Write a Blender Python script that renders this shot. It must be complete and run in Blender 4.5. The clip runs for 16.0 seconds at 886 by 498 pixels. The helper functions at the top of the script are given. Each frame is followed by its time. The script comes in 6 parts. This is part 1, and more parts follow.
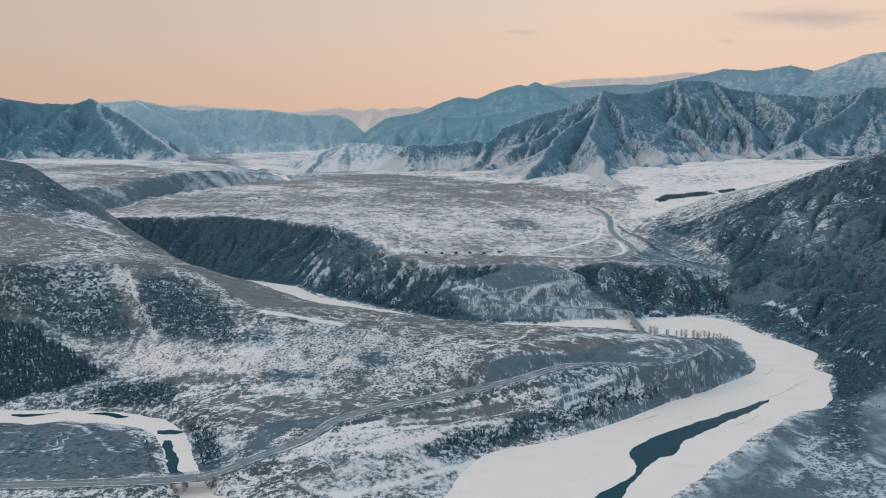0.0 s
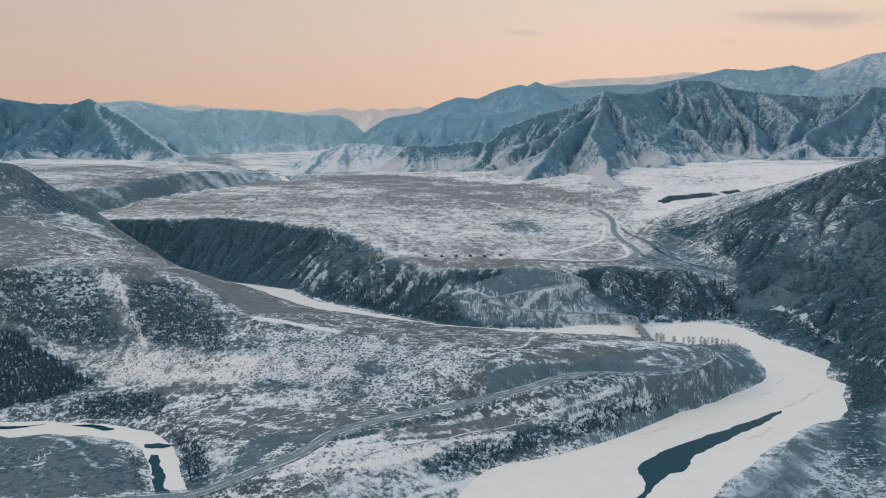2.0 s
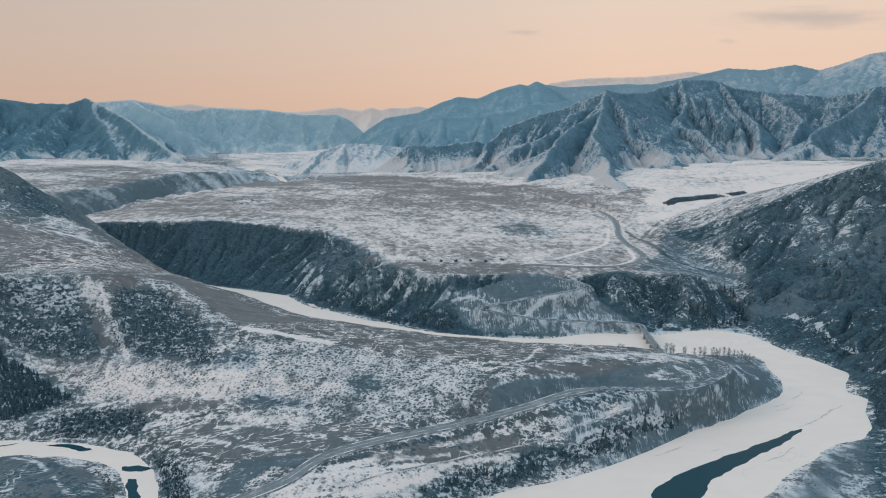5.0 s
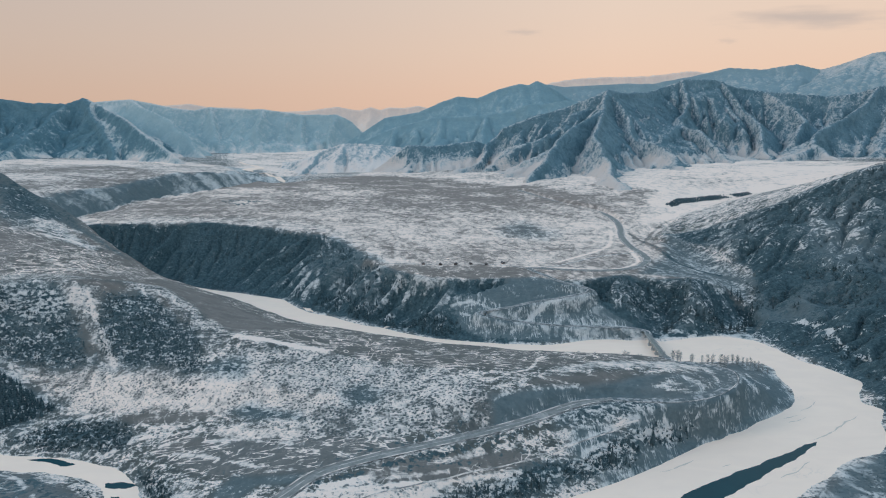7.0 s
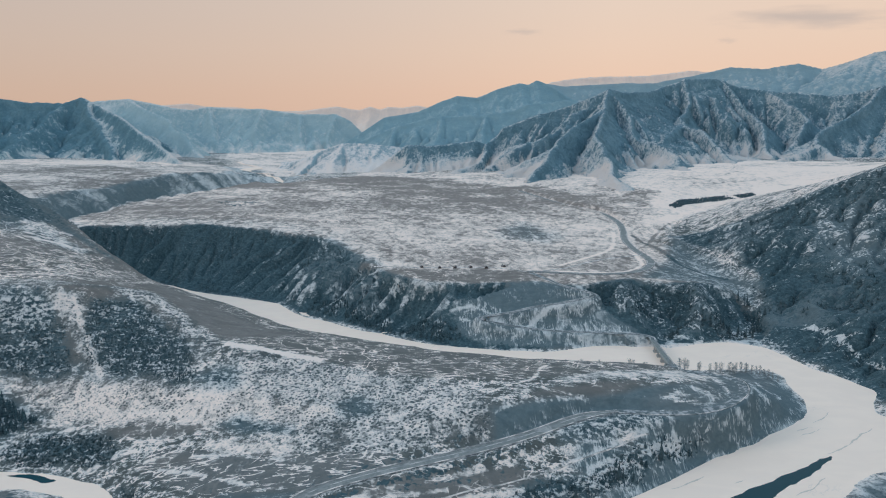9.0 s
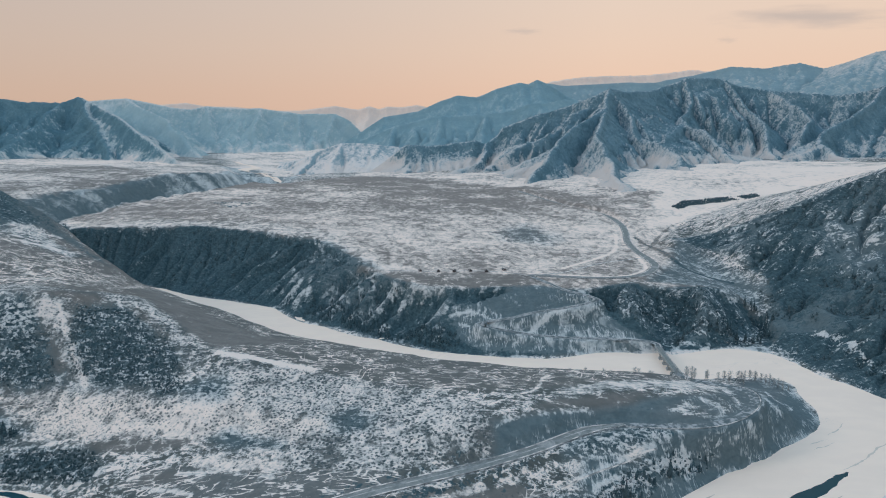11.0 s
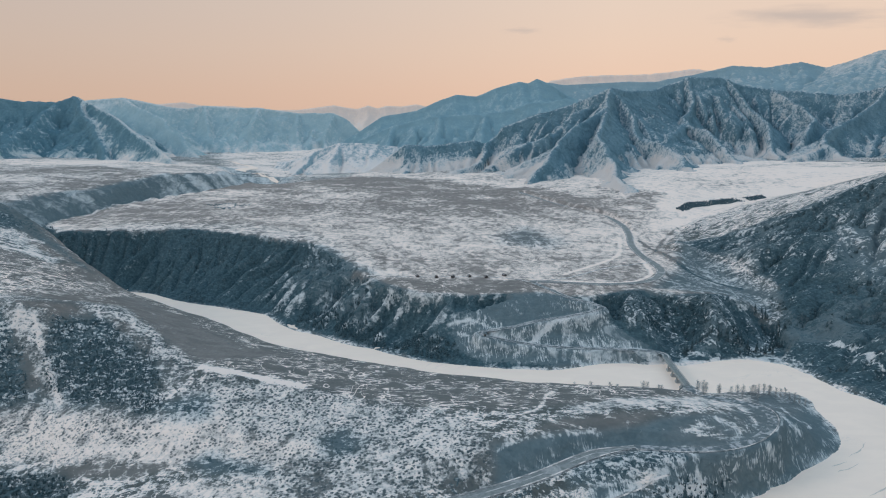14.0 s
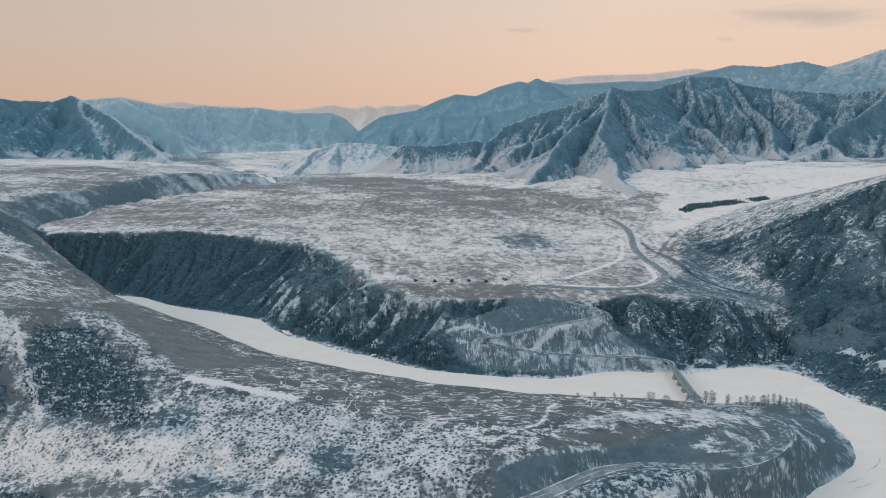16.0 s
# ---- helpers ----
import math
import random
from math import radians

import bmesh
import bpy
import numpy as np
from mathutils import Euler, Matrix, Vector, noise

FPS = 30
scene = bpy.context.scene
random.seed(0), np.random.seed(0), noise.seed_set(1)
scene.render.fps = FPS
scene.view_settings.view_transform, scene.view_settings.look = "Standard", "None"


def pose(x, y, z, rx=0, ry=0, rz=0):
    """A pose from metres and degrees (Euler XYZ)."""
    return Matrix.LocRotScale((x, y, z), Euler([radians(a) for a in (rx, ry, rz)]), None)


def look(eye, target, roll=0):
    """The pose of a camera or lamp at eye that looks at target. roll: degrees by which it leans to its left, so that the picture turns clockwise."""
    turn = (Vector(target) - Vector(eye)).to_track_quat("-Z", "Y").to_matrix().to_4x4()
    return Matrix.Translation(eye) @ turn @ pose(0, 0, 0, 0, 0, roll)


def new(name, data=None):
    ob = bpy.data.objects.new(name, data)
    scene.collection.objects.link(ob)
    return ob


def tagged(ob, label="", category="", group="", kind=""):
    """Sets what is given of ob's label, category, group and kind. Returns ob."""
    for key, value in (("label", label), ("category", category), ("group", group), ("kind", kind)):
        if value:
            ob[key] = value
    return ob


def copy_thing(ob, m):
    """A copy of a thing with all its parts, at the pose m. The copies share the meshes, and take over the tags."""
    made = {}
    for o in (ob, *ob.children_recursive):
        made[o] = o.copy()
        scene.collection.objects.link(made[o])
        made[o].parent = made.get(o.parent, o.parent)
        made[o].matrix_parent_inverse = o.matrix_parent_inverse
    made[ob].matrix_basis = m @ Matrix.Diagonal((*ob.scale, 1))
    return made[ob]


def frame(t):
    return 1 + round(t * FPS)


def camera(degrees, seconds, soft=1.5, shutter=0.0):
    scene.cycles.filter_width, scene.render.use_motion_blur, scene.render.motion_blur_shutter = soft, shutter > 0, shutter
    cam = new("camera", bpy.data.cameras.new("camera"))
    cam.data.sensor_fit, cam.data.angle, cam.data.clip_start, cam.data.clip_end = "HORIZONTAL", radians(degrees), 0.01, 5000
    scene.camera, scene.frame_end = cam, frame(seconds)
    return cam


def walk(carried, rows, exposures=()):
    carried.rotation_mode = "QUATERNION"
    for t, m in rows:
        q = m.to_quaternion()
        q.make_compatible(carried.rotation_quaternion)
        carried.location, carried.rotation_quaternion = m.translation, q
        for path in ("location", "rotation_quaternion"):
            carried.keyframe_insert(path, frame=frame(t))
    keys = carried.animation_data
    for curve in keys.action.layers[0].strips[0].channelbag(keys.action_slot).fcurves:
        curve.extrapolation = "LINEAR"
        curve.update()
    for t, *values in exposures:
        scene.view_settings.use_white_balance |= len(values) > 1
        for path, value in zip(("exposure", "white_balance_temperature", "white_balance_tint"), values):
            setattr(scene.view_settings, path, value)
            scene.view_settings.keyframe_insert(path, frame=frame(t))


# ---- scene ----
# seconds, x, y, z, tilt, turn, lean
PATH = [
    (0, 0.00, 0.00, 237.60, 79.476, -0.038, -0.463),
    (1, 0.25, 10.94, 237.68, 79.488, -0.029, -0.462),
    (2, 0.53, 21.86, 237.79, 79.494, -0.022, -0.460),
    (3, 0.83, 32.75, 237.93, 79.496, -0.018, -0.459),
    (4, 1.16, 43.62, 238.09, 79.494, -0.015, -0.458),
    (5, 1.52, 54.46, 238.29, 79.487, -0.015, -0.456),
    (6, 1.91, 65.28, 238.50, 79.478, -0.018, -0.455),
    (7, 2.31, 76.07, 238.75, 79.465, -0.022, -0.454),
    (8, 2.75, 86.84, 239.02, 79.450, -0.029, -0.452),
    (9, 3.21, 97.58, 239.32, 79.433, -0.038, -0.451),
    (10, 3.70, 108.29, 239.64, 79.415, -0.050, -0.450),
    (11, 4.22, 118.99, 240.00, 79.395, -0.063, -0.449),
    (12, 4.76, 129.65, 240.38, 79.375, -0.079, -0.447),
    (13, 5.32, 140.30, 240.78, 79.354, -0.098, -0.446),
    (14, 5.92, 150.91, 241.22, 79.335, -0.118, -0.445),
    (15, 6.54, 161.50, 241.68, 79.316, -0.141, -0.443),
    (16, 7.18, 172.07, 242.16, 79.298, -0.166, -0.442),
]
cam = camera(69.98, 16.0, 1.1)
walk(cam, [(t, pose(x, y, z, tilt, 0, turn) @ pose(0, 0, 0, 0, 0, lean)) for t, x, y, z, tilt, turn, lean in PATH])

# ---- light ----
world = bpy.data.worlds.new("dusk_sky")
scene.world = world
world.use_nodes = True
wn, wl = world.node_tree.nodes, world.node_tree.links
wn.clear()


def wnode(kind, **values):
    n = wn.new(kind)
    for key, v in values.items():
        n.inputs[key].default_value = v
    return n


def ramp_of(nodes, stops):
    r = nodes.new("ShaderNodeValToRGB")
    while len(r.color_ramp.elements) < len(stops):
        r.color_ramp.elements.new(0.5)
    for e, (p, c) in zip(r.color_ramp.elements, stops):
        e.position, e.color = p, (*c, 1)
    return r


w_out = wn.new("ShaderNodeOutputWorld")
w_bg = wnode("ShaderNodeBackground", Strength=1.0)
w_tc = wn.new("ShaderNodeTexCoord")
w_sep = wn.new("ShaderNodeSeparateXYZ")
wl.new(w_tc.outputs["Generated"], w_sep.inputs[0])
# afterglow: peach at the horizon, cooler and bluer overhead
w_ramp = ramp_of(wn, [(0.0, (0.77, 0.515, 0.40)), (0.06, (0.79, 0.54, 0.42)), (0.12, (0.79, 0.58, 0.46)), (0.21, (0.76, 0.61, 0.51)),
                      (0.40, (0.59, 0.68, 0.745)), (1.0, (0.51, 0.715, 0.90))])
wl.new(w_sep.outputs["Z"], w_ramp.inputs[0])
w_sky = wn.new("ShaderNodeTexSky")
w_sky.sky_type = "NISHITA"
w_sky.sun_disc = False
w_sky.sun_elevation, w_sky.sun_rotation = radians(4), radians(-75)
w_mix = wn.new("ShaderNodeMix")
w_mix.data_type = "RGBA"
w_mix.blend_type = "ADD"
w_mix.inputs[0].default_value = 0.02
wl.new(w_ramp.outputs[0], w_mix.inputs[6])
wl.new(w_sky.outputs[0], w_mix.inputs[7])
# the glow is fainter and pinker to the west
w_west = wn.new("ShaderNodeMapRange")
w_west.inputs[1].default_value, w_west.inputs[2].default_value = -0.6, 0.25
wl.new(w_sep.outputs["X"], w_west.inputs[0])
w_tint = ramp_of(wn, [(0.0, (0.69, 0.72, 0.775)), (1.0, (1.0, 1.0, 1.0))])
wl.new(w_west.outputs[0], w_tint.inputs[0])
w_mul = wn.new("ShaderNodeMix")
w_mul.data_type, w_mul.blend_type = "RGBA", "MULTIPLY"
w_mul.inputs[0].default_value = 1.0
wl.new(w_mix.outputs[2], w_mul.inputs[6])
wl.new(w_tint.outputs[0], w_mul.inputs[7])


def thin_cloud(colour, dx, dz, wide, high, depth):
    """A thin streak of cloud round a direction (dx, 1, dz), as a share of the sky's colour."""
    flat = wn.new("ShaderNodeVectorMath")
    flat.operation = "DIVIDE"
    wl.new(w_tc.outputs["Generated"], flat.inputs[0])
    both = wn.new("ShaderNodeCombineXYZ")
    for k in range(3):
        wl.new(w_sep.outputs["Y"], both.inputs[k])
    wl.new(both.outputs[0], flat.inputs[1])
    shift = wn.new("ShaderNodeMapping")
    shift.inputs["Location"].default_value = (-dx / wide, 0, -dz / high)
    shift.inputs["Scale"].default_value = (1 / wide, 0, 1 / high)
    wl.new(flat.outputs[0], shift.inputs[0])
    wisps = wn.new("ShaderNodeTexNoise")
    wisps.inputs["Scale"].default_value, wisps.inputs["Detail"].default_value = 1.6, 5.0
    wl.new(shift.outputs[0], wisps.inputs["Vector"])
    far = wn.new("ShaderNodeVectorMath")
    far.operation = "LENGTH"
    wl.new(shift.outputs[0], far.inputs[0])
    total = wn.new("ShaderNodeMath")
    total.operation = "MULTIPLY_ADD"
    wl.new(wisps.outputs["Fac"], total.inputs[0])
    total.inputs[1].default_value = 1.4
    wl.new(far.outputs["Value"], total.inputs[2])
    fade = wn.new("ShaderNodeMapRange")
    fade.interpolation_type = "SMOOTHSTEP"
    fade.inputs[1].default_value, fade.inputs[2].default_value = 1.75, 0.75
    fade.inputs[3].default_value, fade.inputs[4].default_value = 0.0, depth
    wl.new(total.outputs[0], fade.inputs[0])
    m = wn.new("ShaderNodeMix")
    m.data_type = "RGBA"
    wl.new(fade.outputs[0], m.inputs[0])
    wl.new(colour, m.inputs[6])
    m.inputs[7].default_value = (0.54, 0.46, 0.42, 1)
    return m.outputs[2]


sky_colour = thin_cloud(w_mul.outputs[2], 0.56, 0.163, 0.15, 0.02, 0.8)
sky_colour = thin_cloud(sky_colour, 0.125, 0.146, 0.035, 0.006, 0.5)
sky_colour = thin_cloud(sky_colour, 0.435, 0.131, 0.02, 0.006, 0.35)
wl.new(sky_colour, w_bg.inputs["Color"])
wl.new(w_bg.outputs[0], w_out.inputs[0])

sun_data = bpy.data.lights.new("sun", "SUN")
sun_data.energy, sun_data.angle, sun_data.color = 0.6, radians(14), (1.0, 0.88, 0.78)
sun = new("sun", sun_data)
sun.matrix_world = look((-3000, 500, 1500), (0, 900, 0))
scene.view_settings.exposure = 0.0

# ---- landform ----
TABLE = np.random.RandomState(7).rand(256, 256)


def value_noise(x, y):
    """Smooth noise in 0..1 over a lattice of one metre."""
    xi, yi = np.floor(x).astype(int), np.floor(y).astype(int)
    fx, fy = x - xi, y - yi
    fx, fy = fx * fx * fx * (fx * (fx * 6 - 15) + 10), fy * fy * fy * (fy * (fy * 6 - 15) + 10)
    a, b = xi & 255, yi & 255
    c, d = (xi + 1) & 255, (yi + 1) & 255
    low = TABLE[a, b] * (1 - fx) + TABLE[c, b] * fx
    high = TABLE[a, d] * (1 - fx) + TABLE[c, d] * fx
    return low * (1 - fy) + high * fy


def fbm(x, y, size, octaves=4, ridged=False):
    """Layered noise about 0 (or, ridged, 0..1 with sharp crests); size: metres of the widest swell."""
    out, amp, total = np.zeros_like(np.asarray(x, float)), 1.0, 0.0
    for k in range(octaves):
        n = value_noise(x / size + 17.3 * k, y / size - 9.1 * k) * 2 - 1
        if ridged:
            n = 1 - 2 * np.abs(n)
        out, total = out + amp * n, total + amp
        amp, size = amp * 0.5, size * 0.5
    return out / total


def step(lo, hi, v):
    k = np.clip((v - lo) / (hi - lo), 0, 1)
    return k * k * (3 - 2 * k)


def inside(poly, x, y):
    """Whether points lie in a polygon of the plan."""
    p = np.array(poly, float)[:, :2]
    res = np.zeros(np.shape(x), bool)
    for (x0, y0), (x1, y1) in zip(p, np.roll(p, -1, 0)):
        if y0 != y1:
            res ^= ((y0 > y) != (y1 > y)) & (x < (x1 - x0) * (y - y0) / (y1 - y0) + x0)
    return res


def near_line(line, x, y):
    """Distance to a line of the plan, and the height along it at the nearest place."""
    p = np.array(line, float)
    best, height = np.full(np.shape(x), 1e9), np.zeros(np.shape(x))
    for a, b in zip(p[:-1], p[1:]):
        ab = b[:2] - a[:2]
        k = np.clip(((x - a[0]) * ab[0] + (y - a[1]) * ab[1]) / max(ab @ ab, 1e-9), 0, 1)
        d = np.hypot(x - a[0] - k * ab[0], y - a[1] - k * ab[1])
        closer = d < best
        best = np.where(closer, d, best)
        if p.shape[1] > 2:
            height = np.where(closer, a[2] + k * (b[2] - a[2]), height)
    return best, height


def along_line(line, x, y):
    """How far along a line of the plan the nearest place lies."""
    p = np.array(line, float)[:, :2]
    best, run, total = np.full(np.shape(x), 1e9), np.zeros(np.shape(x)), 0.0
    for a, b in zip(p[:-1], p[1:]):
        ab = b - a
        size = np.hypot(*ab)
        k = np.clip(((x - a[0]) * ab[0] + (y - a[1]) * ab[1]) / max(ab @ ab, 1e-9), 0, 1)
        d = np.hypot(x - a[0] - k * ab[0], y - a[1] - k * ab[1])
        run = np.where(d < best, total + k * size, run)
        best, total = np.minimum(best, d), total + size
    return run


def smooth_line(line, per=6):
    """A Catmull-Rom curve through the corners of a line."""
    p = np.array(line, float)
    q = np.vstack([2 * p[0] - p[1], p, 2 * p[-1] - p[-2]])
    out = []
    for a, b, c, d in zip(q[:-3], q[1:-2], q[2:-1], q[3:]):
        for k in np.arange(per) / per:
            out.append(0.5 * (2 * b + (c - a) * k + (2 * a - 5 * b + 4 * c - d) * k * k + (3 * b - a - 3 * c + d) * k ** 3))
    return np.array(out + [p[-1]])


# the frozen river: its north and east bank, its south and west bank
CANYON = [(-700, 2650), (-660, 2450), (-710, 2200), (-780, 1950), (-810, 1700), (-810, 1480), (-795, 1330), (-745, 1200)]
BANK_N = [(p[0] + 34, p[1] + 8) for p in CANYON] + [(-600, 1118), (-462, 1098), (-380, 1043), (-284, 998), (-231, 968), (-187, 912), (-139, 878),
          (-74, 829), (-24, 795), (17, 778), (73, 765), (120, 764), (159, 776), (189, 780), (228, 776), (262, 774), (289, 785), (325, 788),
          (357, 771), (369, 732), (373, 706), (392, 682), (402, 643), (372, 600), (386, 590), (362, 560), (339, 520)]
BANK_E = [(339, 520), (293, 499), (254, 469), (217, 438), (174, 403), (146, 378), (105, 320), (60, 200), (40, 0), (30, -350)]
BANK_S = [(p[0] - 34, p[1] - 8) for p in CANYON] + [(-640, 1062), (-500, 1030), (-400, 965), (-300, 900), (-220, 850), (-160, 805), (-100, 770), (-30, 735),
          (60, 708), (150, 695), (250, 700), (310, 706), (334, 690), (331, 659), (312, 601), (240, 556), (212, 537), (148, 494), (96, 467),
          (31, 441), (-2, 385), (-40, 320), (-80, 200), (-100, 0), (-110, -350)]
# the side stream
STREAM_N = [(-700, 545), (-388, 520), (-338, 519), (-286, 512), (-241, 499), (-214, 480), (-190, 448), (-168, 407), (-146, 380), (-118, 330), (-85, 300)]
STREAM_S = [(-700, 515), (-369, 491), (-327, 492), (-296, 488), (-264, 483), (-232, 467), (-208, 433), (-193, 406), (-177, 378), (-150, 320), (-100, 255)]
RIVER = [tuple(p) for p in smooth_line(BANK_N + BANK_E[1:], 4)] + [tuple(p) for p in smooth_line(BANK_S, 4)[::-1]]
STREAM = [tuple(p) for p in smooth_line(STREAM_N, 4)] + [tuple(p) for p in smooth_line(STREAM_S, 4)[::-1]]

ROAD = [(-420, 388, 7), (-296, 386, 8), (-239, 386, 9), (-187, 387, 10), (-156, 391, 12), (-125, 410, 16), (-100, 424, 20), (-79, 447, 24), (-47, 463, 26),
        (-12, 477, 27), (30, 494, 28), (65, 511, 29), (104, 535, 30), (135, 545, 30), (166, 541, 30), (197, 543, 30), (224, 556, 30), (245, 577, 31), (249, 596, 32),
        (238, 617, 29), (220, 637, 25), (222, 662, 15), (229, 686, 9.5), (230.5, 698, 8.4)]
HIGHWAY = [(236.5, 771, 8.4), (237, 779, 9), (226, 784, 10.5), (208, 786, 11.5), (190, 787, 12), (150, 789, 13), (133, 789, 14), (110, 790, 16), (87, 793, 18.5), (62, 798, 22),
           (48, 803, 26), (58, 806, 28), (85, 809, 31), (112, 818, 34.5), (152, 823, 39), (182, 833, 43), (179, 841, 46), (152, 857, 50), (138, 880, 52), (119, 914, 54), (124, 920, 54), (157, 912, 54), (196, 903, 54), (237, 905, 54),
           (271, 925, 54), (294, 962, 55), (300, 1000, 56), (298, 1060, 58), (306, 1134, 60), (324, 1209, 63), (337, 1291, 66), (333, 1374, 69), (312, 1440, 71), (275, 1520, 74), (242, 1630, 77), (207, 1768, 81)]

TRACK_PART = 13
TERRACE_RIM = [(-575, 2100, 90), (-605, 1900, 88), (-672, 1610, 87), (-700, 1400, 85), (-690, 1245, 84), (-621, 1168, 84), (-516, 1185, 84), (-410, 1188, 84), (-289, 1136, 82), (-189, 1088, 76),
               (-131, 1010, 66), (-69, 907, 58), (-18, 864, 56), (36, 857, 55), (110, 872, 53), (178, 855, 52), (241, 885, 53), (282, 866, 51), (332, 874, 49),
               (365, 870, 44)]
LIP = [(-306, 830, 56), (-242, 790, 49), (-190, 757, 43), (-145, 732, 38), (-106, 714, 38), (-57, 686, 38), (-8, 669, 38), (38, 655, 38), (82, 644, 37), (146, 638, 35),
       (190, 640, 32), (236, 632, 27), (262, 610, 26), (272, 585, 24)]
LINES = [
    TERRACE_RIM, LIP, ROAD,
    # terrace tops beyond the river
    [(0, 950, 58), (150, 1000, 57), (200, 1150, 60), (200, 1400, 70), (100, 1800, 80), (-100, 2200, 88)],
    [(-400, 1350, 86), (-400, 1700, 87), (-400, 2100, 90), (-250, 2350, 88)],
    [(330, 1000, 58), (420, 1250, 72), (493, 1350, 84), (524, 1600, 108), (704, 1900, 132), (827, 1800, 138), (979, 1650, 133)],
    [(493, 1350, 84), (685, 1480, 93), (826, 1500, 112)],
    # creek at the foot of the wooded mountain
    [(361, 788, 3), (378, 830, 14), (400, 920, 30), (380, 1040, 44), (360, 1130, 54), (420, 1230, 68)],
    # wooded mountain: crest, shoulders
    [(372, 1150, 58), (412, 1150, 64), (461, 1120, 83), (506, 1090, 107), (562, 1070, 137), (614, 1050, 164), (662, 1040, 183), (716, 1030, 201), (850, 1000, 250),
     (1100, 950, 330), (1500, 900, 380)],
    [(716, 1030, 201), (690, 920, 155), (600, 860, 98), (520, 800, 70), (440, 735, 42), (405, 680, 12)],
    [(850, 1000, 250), (800, 820, 190), (700, 700, 130), (560, 640, 75), (460, 600, 36), (405, 590, 14)],
    [(516, 977, 110), (480, 940, 78), (436, 906, 49)],
    [(1100, 950, 330), (1000, 700, 240), (800, 500, 130), (560, 440, 48), (420, 470, 22)],
    [(800, 500, 130), (700, 250, 110), (600, 0, 100), (600, -350, 100)],
    [(380, 530, 9), (340, 470, 6), (280, 420, 5), (230, 350, 5), (180, 200, 5), (160, -350, 6)],
    # hill above the near terrace: crest, bench, foot
    [(-1100, 1005, 242), (-800, 990, 222), (-672, 985, 201), (-630, 985, 193), (-580, 985, 158), (-545, 985, 136), (-508, 980, 110), (-480, 960, 97), (-440, 915, 90), (-375, 862, 73), (-306, 830, 56)],
    [(-700, 600, 108), (-452, 640, 104), (-416, 669, 102), (-358, 673, 100), (-310, 700, 92), (-274, 691, 80), (-233, 660, 62), (-195, 632, 56)],
    [(-560, 800, 122), (-480, 790, 112), (-400, 770, 102)],
    [(-700, 560, 60), (-408, 615, 54), (-350, 600, 36), (-295, 606, 37), (-240, 600, 42), (-182, 577, 44)],
    [(-700, 552, 12), (-450, 545, 10), (-380, 545, 10), (-320, 545, 13), (-270, 530, 13), (-215, 500, 11), (-180, 460, 10)],
    [(-300, 570, 24), (-230, 552, 27), (-140, 520, 25), (-80, 490, 25)],
    # crest of the field, edge of the bank above the road
    [(-195, 632, 56), (-183, 629, 57), (-147, 622, 54), (-120, 616, 51), (-102, 609, 49), (-67, 596, 46), (-26, 584, 44), (6, 578, 44), (80, 590, 43)],
    [(-60, 500, 28), (-20, 505, 33), (30, 524, 46), (70, 548, 45), (120, 572, 44), (165, 580, 42), (205, 580, 38), (228, 586, 35)],
    # hillock between the road and the river
    [(92, 512, 30), (125, 524, 35), (150, 527, 34), (172, 529, 29)],
    # lower bench along the near bank
    [(-130, 350, 8), (-90, 390, 14), (-50, 425, 19), (0, 455, 19), (50, 480, 20)],
    [(-30, 400, 8), (10, 444, 9), (60, 462, 10), (100, 482, 12), (150, 508, 13), (205, 544, 9)],
    # flats about the side stream
    [(-700, 490, 7), (-380, 470, 8), (-290, 465, 8), (-240, 440, 8), (-220, 400, 8), (-210, 340, 7), (-300, 250, 9), (-600, 250, 12)],
    # far left terrace above the canyon, floor of the upper valley
    [(-860, 1150, 90), (-890, 1330, 84), (-930, 1475, 86), (-940, 1650, 89), (-910, 1900, 92), (-880, 2060, 98), (-845, 2200, 105), (-790, 2330, 98), (-780, 2480, 90), (-900, 2750, 80), (-1050, 3050, 84)],
    [(-1000, 1350, 92), (-1100, 1600, 104), (-1200, 2000, 114), (-1300, 2500, 116), (-1250, 2900, 118)],
    [(-1200, 1000, 230), (-1500, 1500, 150), (-1800, 1900, 122)],
    [(-560, 2400, 80), (-400, 2650, 78), (-100, 2500, 88)],
    [(-870, 2800, 62), (-500, 2800, 52), (-250, 2800, 70)],
    [(-1000, 3300, 80), (-600, 3300, 75), (-300, 3300, 86)],
    [(-1200, 3800, 104), (-300, 3800, 108)],
    [(-1500, 4300, 134), (-300, 4300, 138)],
    [(-4000, 3200, 120), (-2200, 3100, 125), (-1500, 3300, 105)],
    [(0, 3100, 95), (1000, 3000, 140), (3000, 3000, 200)],
    [(-4500, 4950, 130), (-1000, 4950, 110), (0, 4950, 110), (4500, 4950, 200)],
]


def relax(z, fixed, rounds):
    for _ in range(rounds):
        p = np.pad(z, 1, mode="edge")
        z = np.where(fixed, z, 0.25 * (p[:-2, 1:-1] + p[2:, 1:-1] + p[1:-1, :-2] + p[1:-1, 2:]))
    return z


